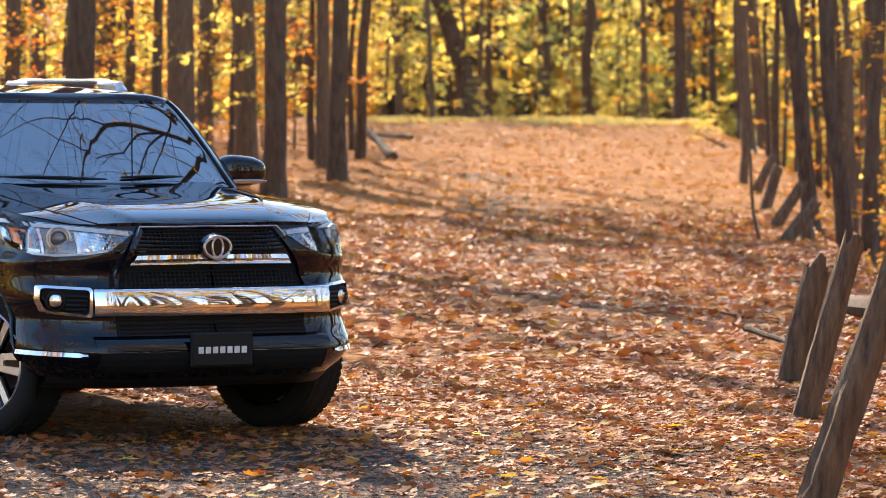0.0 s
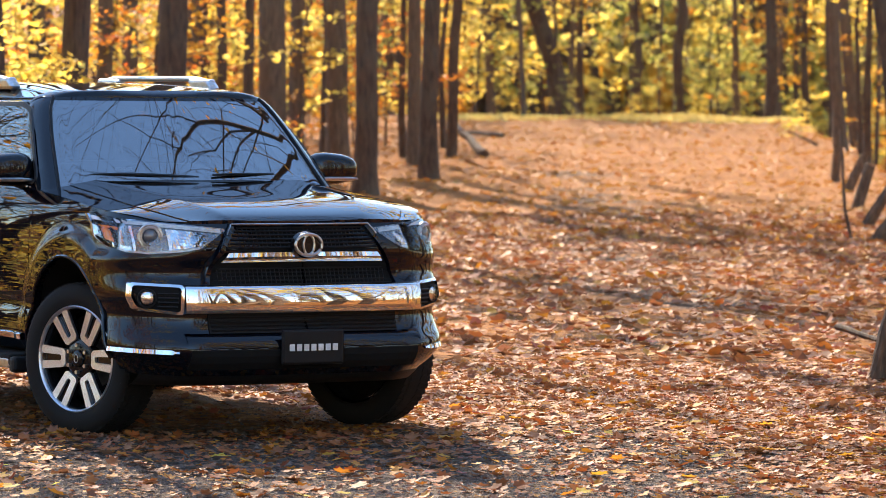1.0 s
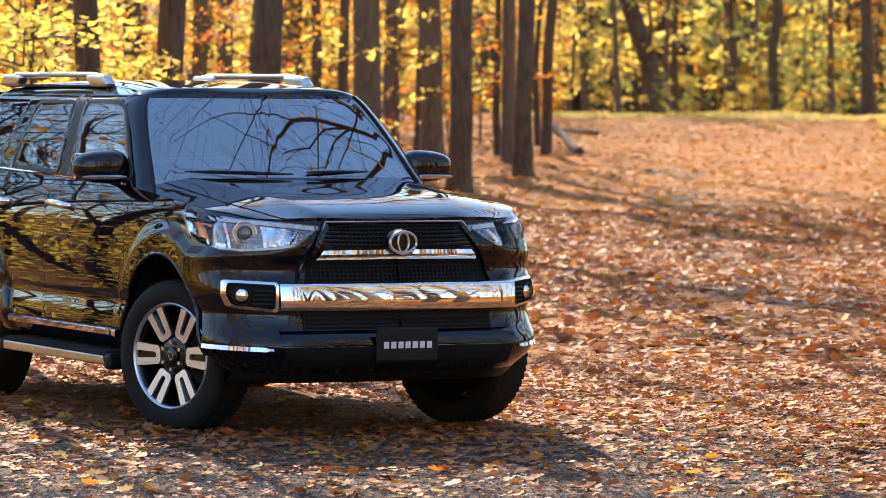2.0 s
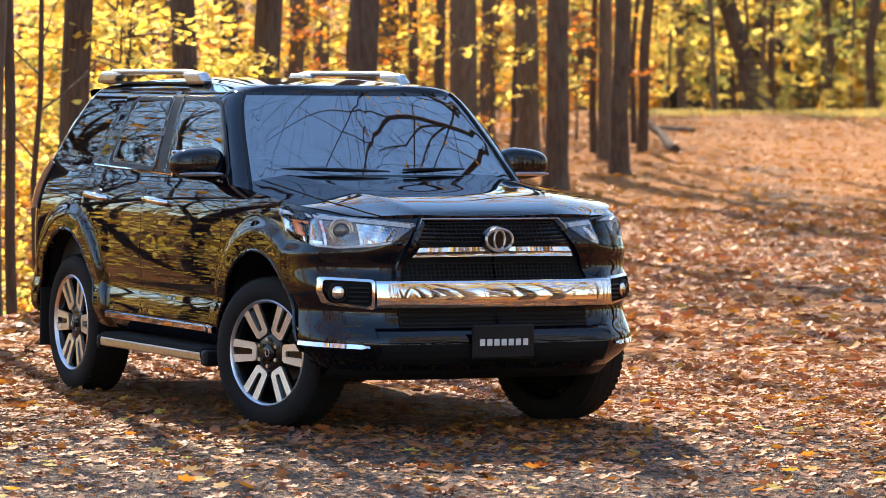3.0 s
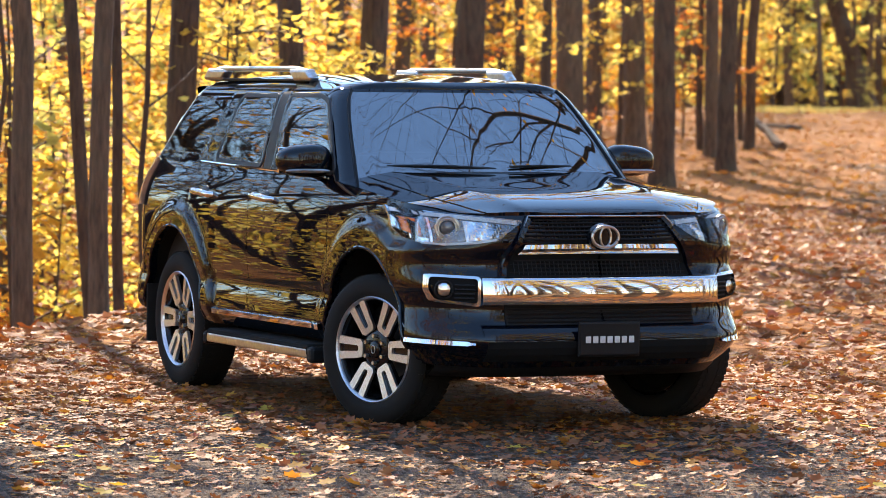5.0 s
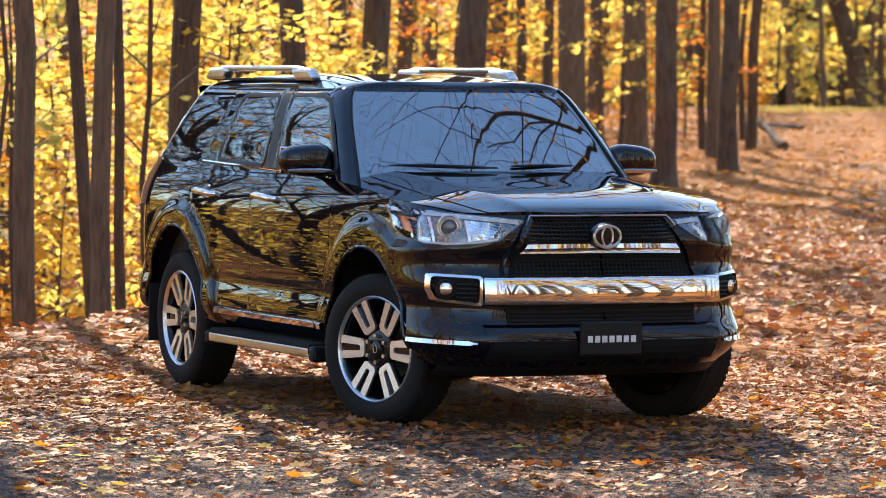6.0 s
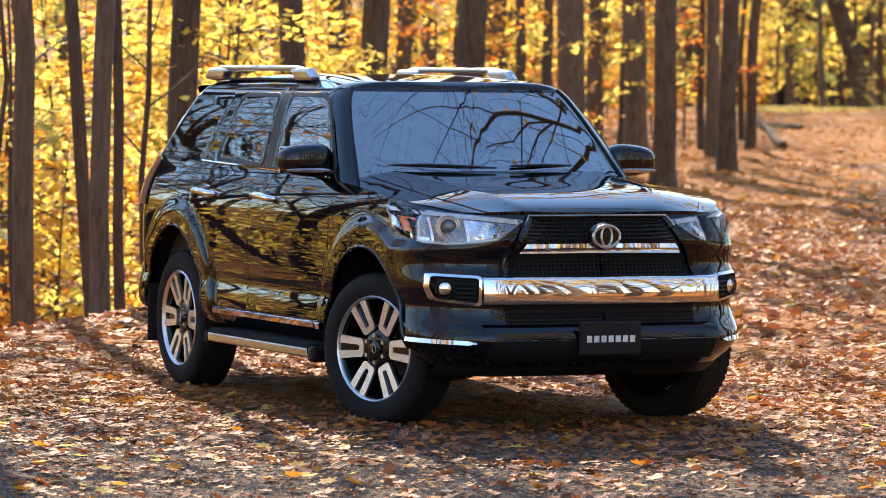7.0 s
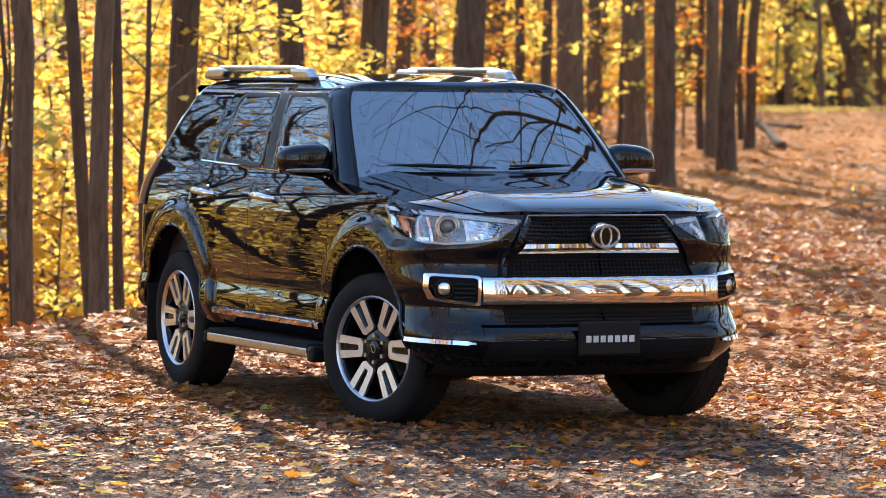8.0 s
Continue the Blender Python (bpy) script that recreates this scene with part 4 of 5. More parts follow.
def make_wheel():
    """Outer face towards -x."""
    w = new("wheel")
    w.parent = suv
    tyre = part("tyre", lathe([(.100, .272), (.118, .285), (.126, .32), (.118, .362), (.104, .383), (.085, .3905), (.04, .392), (-.04, .392), (-.085, .3905), (-.104, .383), (-.118, .362), (-.126, .32), (-.120, .290), (-.108, .272)], 72), RUBBER, w, "black all-season tyre", True)
    bm = bmesh.new()
    for i in range(60):
        t = 2 * math.pi * i / 60
        for x, l, k in ((-.084, .030, .3), (-.04, .035, -.3), (.04, .035, .3), (.084, .030, -.3)):
            m = Matrix.Rotation(t + x * 3, 4, "X") @ Matrix.Translation((x, 0, .3915 if abs(x) < .08 else .3895)) @ Matrix.Rotation(k, 4, "Z") @ Matrix.Diagonal((l, .030, .006, 1))
            bmesh.ops.create_cube(bm, size=1, matrix=m)
    tagged(part("tread", bm, RUBBER, tyre), kind="stuff")
    rim = part("rim", lathe([(.11, .272), (.10, .262), (.02, .245), (-.05, .240), (-.085, .250), (-.100, .262)], 64), GLOSS_BLACK, w, "black and machined silver alloy wheel", True)
    part("rim_lip", lathe([(-.098, .260), (-.112, .264), (-.118, .271), (-.112, .277), (-.104, .274)], 72), MACHINED, rim, "", True)
    part("brake_disc", lathe([(.02, .06), (.02, .155), (.035, .155), (.035, .06)], 40), simple("brake_steel", (0.22, 0.21, 0.20), 0.4, 0.9), w, "", True)
    part("inner_barrel", lathe([(.105, .262), (.03, .235), (.03, .16), (.05, .10), (.05, .0)], 48), UNDER, w, "", True)
    for k in range(6):
        a = Matrix.Rotation(radians(60 * k), 4, "X")
        bm = bmesh.new()
        # black web under the twin bars
        quad = [(-.070, .07, -.034), (-.070, .07, .034), (-.078, .255, .052), (-.078, .255, -.052)]
        bottom = [bm.verts.new(a @ Vector((x + .03, r, c))) for x, r, c in quad]
        upper = [bm.verts.new(a @ Vector((x - .008, r, c * .94))) for x, r, c in quad]
        bm.faces.new(upper)
        for i in range(4):
            bm.faces.new((bottom[i], bottom[(i + 1) % 4], upper[(i + 1) % 4], upper[i]))
        part("spoke", bm, GLOSS_BLACK, rim)
        bm = bmesh.new()
        # machined face: two bars joined at the hub
        ou = [(.096, -.032), (.110, -.047), (.268, -.063), (.268, -.021), (.134, -.015), (.126, -.009), (.126, .009), (.134, .015), (.268, .021), (.268, .063), (.110, .047), (.096, .032)]
        def at_r(r, c, up):
            return a @ Vector((-.086 - (r - .1) * .085 - up, r, c))
        lo = [bm.verts.new(at_r(r, c, -.012)) for r, c in ou]
        hi = [bm.verts.new(at_r(r, c, .006)) for r, c in ou]
        n = len(ou)
        for i in range(n):
            bm.faces.new((lo[i], lo[(i + 1) % n], hi[(i + 1) % n], hi[i]))
        for q in ((0, 1, 10, 11), (1, 2, 3, 4), (10, 9, 8, 7), (1, 4, 5, 10), (10, 5, 6, 7)):
            bm.faces.new([hi[i] for i in q])
        bmesh.ops.remove_doubles(bm, verts=bm.verts, dist=1e-5)
        bmesh.ops.recalc_face_normals(bm, faces=bm.faces)
        part("spoke_face", bm, MACHINED, rim, "machined silver twin bar")
        bm = bmesh.new()
        m = Matrix.Rotation(radians(60 * k + 30), 4, "X") @ Matrix.Translation((-.094, .070, 0)) @ Matrix.Rotation(radians(90), 4, "Y")
        bmesh.ops.create_cone(bm, cap_ends=True, segments=6, radius1=.011, radius2=.009, depth=.03, matrix=m)
        part("lug_nut", bm, SATIN, rim)
    part("hub", lathe([(-.05, .105), (-.078, .100), (-.086, .085), (-.088, .045), (-.100, .041), (-.104, .034), (-.105, .0)], 40), GLOSS_BLACK, rim, "", True)
    bm = bmesh.new()
    pts = [Vector((-.107, .014 * math.cos(t), .020 * math.sin(t))) for t in frange(0, 6.2832, 24)]
    tube(bm, pts, [.003] * 25, 6, cap=False)
    part("cap_ring", bm, SATIN, rim, "", True)
    return w


STEER = 20.0
TRACK = .802
wheel = make_wheel()
wheel.matrix_basis = pose(-TRACK, AXLE, .388, 0, 0, 0)
for x, y, turn in ((-TRACK, -AXLE, STEER), (TRACK, AXLE, 180), (TRACK, -AXLE, 180 + STEER)):
    copy_thing(wheel, pose(x, y, .388, 0, 0, 0) @ pose(0, 0, 0, 0, 0, turn)).parent = suv

# rolled edges of the wheel arches
for s in (1, -1):
    for h, ry, rz in ((-AXLE, .503, .533), (AXLE, .493, .548)):
        pts = []
        for t in frange(radians(4), radians(176), 44):
            y, z = h + ry * math.cos(t), HUB_Z + rz * math.sin(t)
            pts.append(Vector((s * (side_x(y, z) - .006), y, z)))
        bm = bmesh.new()
        tube(bm, pts, [.011] * len(pts), 8)
        part("arch_lip", bm, PAINT, suv, "", True)

# dark wheel wells, floor and running gear
for s in (1, -1):
    for h, rz in ((-AXLE, .535), (AXLE, .55)):
        rows = []
        for x in (s * .93, s * .55):
            rows.append([Vector((x, h + .52 * math.cos(t), HUB_Z + (rz + .012) * math.sin(t) - .0)) for t in frange(.08, math.pi - .08, 24)])
        part("wheel_well", grid_bmesh(rows), UNDER, suv, "", True)
        cap = bmesh.new()
        cap.faces.new([cap.verts.new((s * .55, h + .52 * math.cos(t), HUB_Z + (rz + .012) * math.sin(t))) for t in frange(.08, math.pi - .08, 24)])
        part("wheel_well", cap, UNDER, suv)
part("underbody", made_box(0, .1, .40, 1.06, 4.3, .22, .03), UNDER, suv, "dark underbody")
bm = made_box(0, -1.72, .33, .95, .75, .10, .03)
part("skid_plate", bm, UNDER, suv)
for y in (-AXLE, AXLE):
    bm = bmesh.new()
    tube(bm, [(-.70, y, .37), (-.2, y, .35), (.2, y, .35), (.70, y, .37)], [.045, .06, .06, .045], 10)
    part("axle", bm, UNDER, suv, "", True)
for s in (1, -1):
    # mud flaps, running boards, sill strip
    part("mud_flap", made_box(s * .875, AXLE + .455, .40, .13, .02, .34, .006), RUBBER, suv)
    part("mud_flap", made_box(s * .86, -AXLE + .475, .42, .13, .02, .22, .006), RUBBER, suv)
    bm = made_box(s * .925, -.09, .345, .20, 1.50, .07, .02)
    board = part("running_board", bm, UNDER, suv, "black step with brushed silver edge", False)
    part("board_edge", made_box(s * 1.018, -.09, .330, .022, 1.46, .050, .009), SATIN, board, "brushed silver edge")
    part("board_cap", made_box(s * .965, -.86, .325, .13, .07, .085, .02), BLACK_PLASTIC, board)
    part("board_cap", made_box(s * .965, .68, .325, .13, .05, .075, .02), BLACK_PLASTIC, board)
    rows = []
    for y in frange(-.86, .76, 24):
        x = side_x(y, .475)
        rows.append([Vector((s * (x + o2), y, z)) for z, o2 in ((.452, -.006), (.457, .014), (.484, .018), (.491, .010), (.495, -.006))])
    part("sill_strip", grid_bmesh(rows), CHROME, suv, "chrome door sill strip", True)
    # handles
    for name, y in (("front_door", .060), ("rear_door", .985)):
        x = side_x(y, 1.135)
        bm = bmesh.new()
        pts = [Vector((s * (x + o2), y + dy, 1.135 + dz)) for dy, dz, o2 in ((-.150, -.012, -.005), (-.13, -.010, .030), (-.06, 0, .042), (.02, .004, .044), (.09, .006, .034), (.115, .006, -.005))]
        tube(bm, pts, [.014, .019, .021, .021, .020, .016], 10)
        part("handle", bm, CHROME, doors[s, name], "chrome pull handle", True)
        bm = bmesh.new()
        bmesh.ops.create_uvsphere(bm, u_segments=20, v_segments=10, radius=1, matrix=Matrix.Translation((s * (x - .012), y - .01, 1.135)) @ Matrix.Diagonal((.02, .085, .038, 1)))
        part("handle_cup", bm, GLOSS_BLACK, doors[s, name], "", True)
    # door mirrors
    door_mirror = part("door_mirror", bmesh.new(), PAINT, suv, "glossy black door mirror")
    bm = bmesh.new()
    bmesh.ops.create_icosphere(bm, subdivisions=4, radius=1)
    for v in bm.verts:
        c = v.co
        for i in range(3):
            c[i] = math.copysign(abs(c[i]) ** .72, c[i])
        k = 1 - .16 * c.x * s
        c.x, c.y, c.z = c.x * .150, c.y * (.10 if c.y < 0 else .035), c.z * .088 * k
        c.y += .05 * (c.x * s + .15) 
    bmesh.ops.translate(bm, verts=bm.verts, vec=(s * .972, -.625, 1.348))
    bm.to_mesh(door_mirror.data)
    for f in door_mirror.data.polygons:
        f.use_smooth = True
    bm.free()
    part("mirror_glass", made_box(s * .972, -.578, 1.348, .25, .012, .14, .005), CHROME, door_mirror)
    bm = bmesh.new()
    tube(bm, [(s * .80, -.64, 1.268), (s * .86, -.645, 1.270), (s * .93, -.64, 1.285)], [.038, .034, .026], 10)
    part("mirror_arm", bm, BLACK_PLASTIC, door_mirror, "", True)
    bm = bmesh.new()
    pts = [Vector((s * x, -.715 + .1 * (x - .95), 1.294)) for x in frange(.86, 1.10, 8)]
    tube(bm, pts, [.006, .010, .012, .012, .012, .012, .011, .009, .005], 6)
    part("mirror_signal", bm, SATIN, door_mirror, "", True)
    # roof rails
    rail = part("roof_rail", bmesh.new(), SATIN, suv, "satin silver roof rail")
    bm = bmesh.new()
    pts = [Vector((s * (.598 + .02 * math.sin(t * math.pi)), .12 + 1.62 * t, 1.790 + .050 * min(1, 7 * t, 7 * (1 - t)) ** .6 if 0 < t < 1 else 1.783)) for t in frange(0, 1, 30)]
    tube(bm, pts, [.019] * 31, 10)
    for v in bm.verts:
        v.co.z = 1.832 + (v.co.z - 1.832) * .8
    bm.to_mesh(rail.data)
    for f in rail.data.polygons:
        f.use_smooth = True
    bm.free()
    for y, l in ((.235, .27), (1.60, .30)):
        foot = made_box(s * .605, y, 1.805, .062, l, .070, .02)
        for v in foot.verts:
            if v.co.z > 1.805:
                v.co.y += .05 * (1 if y < 1 else -1)
        part("rail_foot", foot, SATIN, rail)
    part("rail_plinth", made_box(s * .605, .92, 1.776, .04, 1.52, .016, .006), BLACK_PLASTIC, rail)
    # tail lamps, rear bumper corners
    rows = []
    for z in frange(1.03, 1.31, 8):
        row = []
        for q in frange(.80, .95, 8):
            y1 = ease(TAIL_Y, z)
            row.append(Vector((s * (q / .95 * side_x(y1 - .32, z) + .026), y1 + ease(TAIL_PLAN, q) + .02, z)))
        rows.append(row)
    # the white glint on the lens is painted into the plastic's colour
    part("tail_lamp", grid_bmesh(rows), simple("clear_lamp_glint", (0.72, 0.66, 0.64), 0.08, coat=1.0), suv, "clear tail lamp with its white glint painted in", True)
    # front seats
    for y in (-.10, .85):
        seat = part("seat", made_box(s * .36, y, .72, .52, .52, .16, .05), CABIN, suv, "dark trimmed seat")
        part("seat_back", made_box(s * .36, y + .30, 1.06, .50, .14, .62, .06, Matrix.Rotation(radians(-14), 4, "X")), CABIN, seat)
        part("headrest", made_box(s * .36, y + .40, 1.45, .27, .10, .18, .04), CABIN, seat)
# spoiler, dashboard, cabin floor, wheel, inner mirror
rows = [[Vector((x, 1.74 + dy - .06 * (x / .6) ** 2, 1.742 + dz - .015 * (x / .6) ** 2)) for x in frange(-.62, .62, 24)] for dy, dz in ((-.05, -.02), (0, .012), (.14, .012), (.21, .0), (.20, -.03), (.06, -.045))]
part("rear_spoiler", grid_bmesh(rows), PAINT, suv, "", True)
part("dashboard", made_box(0, -.66, 1.10, 1.46, .50, .26, .08), CABIN, suv, "dark dashboard")
part("cabin_floor", made_box(0, .6, .60, 1.60, 3.0, .10), CABIN, suv)
part("cabin_wall", made_box(0, 2.02, .95, 1.55, .06, .60, .02), CABIN, suv)
for s in (1, -1):
    part("door_card", made_box(s * .80, .55, .95, .05, 2.9, .62, .02), CABIN, suv)
bm = bmesh.new()
pts = [Matrix.Translation((.37, -.36, 1.12)) @ Matrix.Rotation(radians(-62), 4, "X") @ Vector((.185 * math.cos(t), .185 * math.sin(t), 0)) for t in frange(0, 6.2832, 32)]
tube(bm, pts, [.016] * 33, 8, cap=False)
part("steering_wheel", bm, CABIN, suv, "", True)
part("inner_mirror", made_box(0, -.36, 1.60, .24, .03, .07, .015), CABIN, suv)
part("sticker", made_box(-.33, -.735, 1.352, .10, .004, .022, 0, Matrix.Rotation(radians(-40), 4, "X")), simple("white_card", (0.8, 0.8, 0.8), 0.6), suv, "small white card behind the windscreen")


# ---- undergrowth: young maples with layered twigs ----
SAPLING_LEAF = [(0, 0.45), (62, 0.95), (150, 0.75), (210, 0.95), (298, 0.9)]


def make_sapling(seed, height, leaf, count=520, size=0.06, low=0.12):
    r = random.Random(seed)
    ob = new("sapling")
    bm = bmesh.new()
    stem = [Vector((0, 0, -.1))]
    q = Vector((0, 0, 0))
    lean = Vector((r.uniform(-.08, .08), r.uniform(-.08, .08), 1))
    n = 7
    for i in range(n):
        q = q + (lean + Vector((r.uniform(-.07, .07), r.uniform(-.07, .07), 0))) * (height / n)
        stem.append(q)
    r0 = 0.008 + height * 0.005
    rings = tube(bm, stem, [r0 * (1 - .12 * i) for i in range(n + 1)], 6)
    spots = []
    twigs = 15
    for j in range(twigs):
        k = low + (1 - low) * (j + r.random()) / twigs
        i = min(n - 1, int(k * n))
        p = stem[i].lerp(stem[i + 1], k * n - i)
        a = r.uniform(0, 6.283)
        length = height * r.uniform(.22, .42) * (1.1 - .55 * k)
        way = Vector((math.cos(a), math.sin(a), r.uniform(.0, .45)))
        limb = [p, p + way * length * .35 + Vector((0, 0, .03)), p + way * length * .7, p + way * length + Vector((0, 0, -.06 * length))]
        tube(bm, limb, [r0 * .42, r0 * .3, r0 * .2, r0 * .08], 4, root=rings[i][0])
        for _ in range(count // twigs):
            t = r.uniform(.25, 1.05) * 3
            i2 = min(2, int(t))
            c = limb[i2].lerp(limb[i2 + 1], t - i2)
            c = c + Vector((r.gauss(0, .16), r.gauss(0, .16), r.gauss(-.02, .06)))
            nrm = Vector((r.gauss(0, .55), r.gauss(0, .55), 1))
            spots.append((c, nrm, size * r.uniform(.6, 1.35), r.uniform(0, 6.3)))
    part("stem", bm, BARK, ob, "", True)
    crown = new("leaves", leaves_mesh("leaves", spots, leaf, SAPLING_LEAF, 0.4))
    crown.parent = ob
    return tagged(ob, "slender young maple with " + {"yellow_leaf": "bright yellow", "gold_leaf": "golden", "orange_leaf": "orange", "green_leaf": "yellow-green"}[leaf.name] + " autumn leaves", "tree", "young maples")


random.seed(11)
PROTOS = {"y": [make_sapling(i, h, YELLOW_LEAF) for i, h in ((1, 2.6), (2, 3.4), (3, 4.2), (4, 5.0))],
          "g": [make_sapling(i, h, GOLD_LEAF) for i, h in ((5, 2.2), (6, 3.6), (7, 4.6))],
          "o": [make_sapling(i, h, ORANGE_LEAF, 380) for i, h in ((8, 1.8), (9, 3.8))],
          "n": [make_sapling(i, h, GREEN_LEAF) for i, h in ((10, 2.4), (12, 4.2), (13, 5.2))]}
placed = set()


def put(kind, i, bearing, d, scale=1.0, turn=0.0):
    ob = PROTOS[kind][i % len(PROTOS[kind])]
    x, y = at(bearing, d)
    m = pose(x, y, ground_z(x, y), 0, 0, turn)
    if ob.name not in placed:
        placed.add(ob.name)
        ob.matrix_basis = m @ Matrix.Scale(scale, 4)
        return ob
    keep = ob.scale.copy()
    ob.scale = (scale, scale, scale)
    made = copy_thing(ob, m)
    ob.scale = keep
    return made


def scatter(count, b0, b1, d0, d1, kinds, s0=.8, s1=1.3, test=None, seed=1):
    r = random.Random(seed)
    done = tries = 0
    while done < count and tries < count * 60:
        tries += 1
        b, d = r.uniform(b0, b1), math.sqrt(r.uniform(d0 * d0, d1 * d1))
        x, y = at(b, d)
        l, dd = plan(x, y)
        if test and not test(l, dd, x, y):
            continue
        put(r.choice(kinds), r.randrange(4), b, d, r.uniform(s0, s1), r.uniform(0, 360))
        done += 1


def in_woods(l, d, x, y):
    return edge_side(l, d) > 1.2


# behind the bank and along the clearing's edge
scatter(44, 17.2, 22.5, 40, 64, "yyygoyn", .8, 1.3, in_woods, 21)
scatter(40, 20.5, 26.5, 46, 85, "yyygoggo", .8, 1.35, in_woods, 22)
scatter(26, 24.5, 28.8, 70, 105, "yggoon", .8, 1.3, in_woods, 23)
scatter(16, 17.0, 27.0, 80, 130, "yyygon", 1.2, 1.9, in_woods, 28)
put("n", 2, 18.5, 39.0, 1.15, 30)
put("o", 1, 19.4, 40.5, .55, 80)
put("o", 0, 18.3, 41.5, .9, 10)
# woods off to the left, seen in the car's flank
scatter(18, -70, 16.5, 20, 55, "yyyyg", 1.0, 1.8, lambda l, d, x, y: edge_side(l, d) > 1.5, 24)
scatter(22, -16, 16.8, 32, 70, "yyyyyg", 1.1, 1.9, lambda l, d, x, y: edge_side(l, d) > 1.5, 34)
# beyond the rise
scatter(58, 27.8, 36.8, 119, 150, "nnyyyg", 1.1, 2.0, None, 25)
# past the old posts
scatter(24, 34.4, 37.5, 52, 110, "gonnyg", .7, 1.25, lambda l, d, x, y: l > 0.135 * d + 1.5, 26)
scatter(44, 33.2, 38.5, 34, 105, "ooggo", .5, 1.1, lambda l, d, x, y: l > post_line(d) + 1.4, 36)
scatter(18, 40, 118, 20, 48, "yggoy", 1.2, 2.0, None, 27)
scatter(8, 118, 330, 14, 40, "yygo", 1.2, 2.0, None, 29)

# ---- tall trees that close the place round the camera ----
BARE = []


def bare_tree(seed, height=15.0, over=(0, 0), stout=.0095):
    """A bare tree with forking limbs; over: the way its boughs reach."""
    r = random.Random(seed)
    ob = new("bare_tree")
    bm = bmesh.new()

    def grow(p, way, length, rad, level):
        pts, radii, q = [p], [rad], p
        steps = 5 if level < 2 else 3
        for i in range(steps):
            way = (way + Vector((r.uniform(-.22, .22), r.uniform(-.22, .22), r.uniform(-.10, .16))) + Vector((over[0], over[1], 0)) * (.05 if level else .02)).normalized()
            q = q + way * length / steps
            pts.append(q)
            radii.append(rad * (1 - .62 * (i + 1) / steps))
            if level < 4 and (level > 0 or i > 1):
                for _ in range(2 if level else 3):
                    a = Vector((r.uniform(-1, 1) + over[0] * .4, r.uniform(-1, 1) + over[1] * .4, r.uniform(-.1, .9))).normalized()
                    if level < 2 or r.random() < (.8 if level == 2 else .5):
                        grow(q, (way * .7 + a * .8).normalized(), length * r.uniform(.42, .62), radii[-1] * r.uniform(.36, .52), level + 1)
        tube(bm, pts, radii, 8 if level == 0 else 5 if level == 1 else 3, cap=False)

    grow(Vector((0, 0, -.2)), Vector((over[0] * .1, over[1] * .1, 1)).normalized(), height * .62, height * stout, 0)
    part("trunk", bm, BARK, ob, "", True)
    last_leaves = new("last_leaves", FINE)
    last_leaves.parent = ob
    last_leaves.matrix_basis = pose(over[0] * 2.5, over[1] * 2.5, 0, 0, 0, seed * 70)
    return tagged(ob, "tall bare forest tree with spreading dark boughs", "tree", "woodland trees")


for seed, x, y, h, over in ((1, 6.6, -1.2, 16, (-.75, -.2)), (2, 8.6, -6.5, 15, (-.8, .3)), (4, 11.5, 4.2, 16, (-.9, -.4)), (6, 10.2, -3.8, 17, (-.9, .1)), (7, 12.5, -.5, 17, (-.9, -.3))):
    t = bare_tree(seed, h, over)
    t.location = (x, y, ground_z(x, y))
    BARE.append(t)
# stout trees added unseen beyond the bank, for dark limbs in the side windows
for seed, b, d in ((21, 2.5, 37), (22, 7.0, 40), (23, 11.5, 44), (24, -4.0, 33)):
    x, y = at(b, d)
    t = bare_tree(seed, 18, (.3, -.5), .0125)
    t.location = (x, y, ground_z(x, y))
rb = random.Random(3)
for i in range(22):
    if i < 12:
        b, d = rb.uniform(-8, 9), rb.uniform(33, 56)
    elif i < 15:
        b, d = rb.uniform(-24, 15.5), rb.uniform(30, 62)
    elif i < 21:
        b, d = rb.uniform(44, 115), rb.uniform(17, 42)
    else:
        b, d = rb.uniform(120, 330), rb.uniform(10, 26)
    x, y = at(b, d)
    copy_thing(BARE[i % 4], pose(x, y, ground_z(x, y), 0, 0, rb.uniform(0, 360)))

r = random.Random(5)
for i in range(80):
    b = 40 + (374 - 40) * (i + r.random() * .8) / 80
    d = r.choice((15, 20, 27, 36, 46)) * r.uniform(.85, 1.15)
    b %= 360
    x, y = at(b, d)
    if 14 < b < 38 or math.hypot(x, y) < 8.5:
        continue
    tree(b, d, r.uniform(.18, .45), r.uniform(-.03, .03), r.uniform(-.03, .03), r.random() < .4, r.uniform(11, 17), "", i if i % 2 else None, 9)
r = random.Random(15)
for i in range(18):
    a, e = radians(r.uniform(118, 186)), r.uniform(11, 27)
    x, y = e * math.sin(a) - EYE[0], e * math.cos(a) - 2.3 - EYE[1]
    if math.hypot(x, y) > 4:
        tree(math.degrees(math.atan2(x, y)) % 360, math.hypot(x, y), r.uniform(.22, .5), r.uniform(-.04, .04), r.uniform(-.04, .04), i % 2 == 0, r.uniform(13, 18), "", i if i % 3 == 0 else None, 7)
# trees added out of view on the left, to shade the near lane
for b, d, c in ((15.4, 31, 0), (16.2, 27.5, 2), (14.6, 35, 1)):
    tree(b, d, .34, 0, 0, False, 14, "", None, 9)
r = random.Random(9)
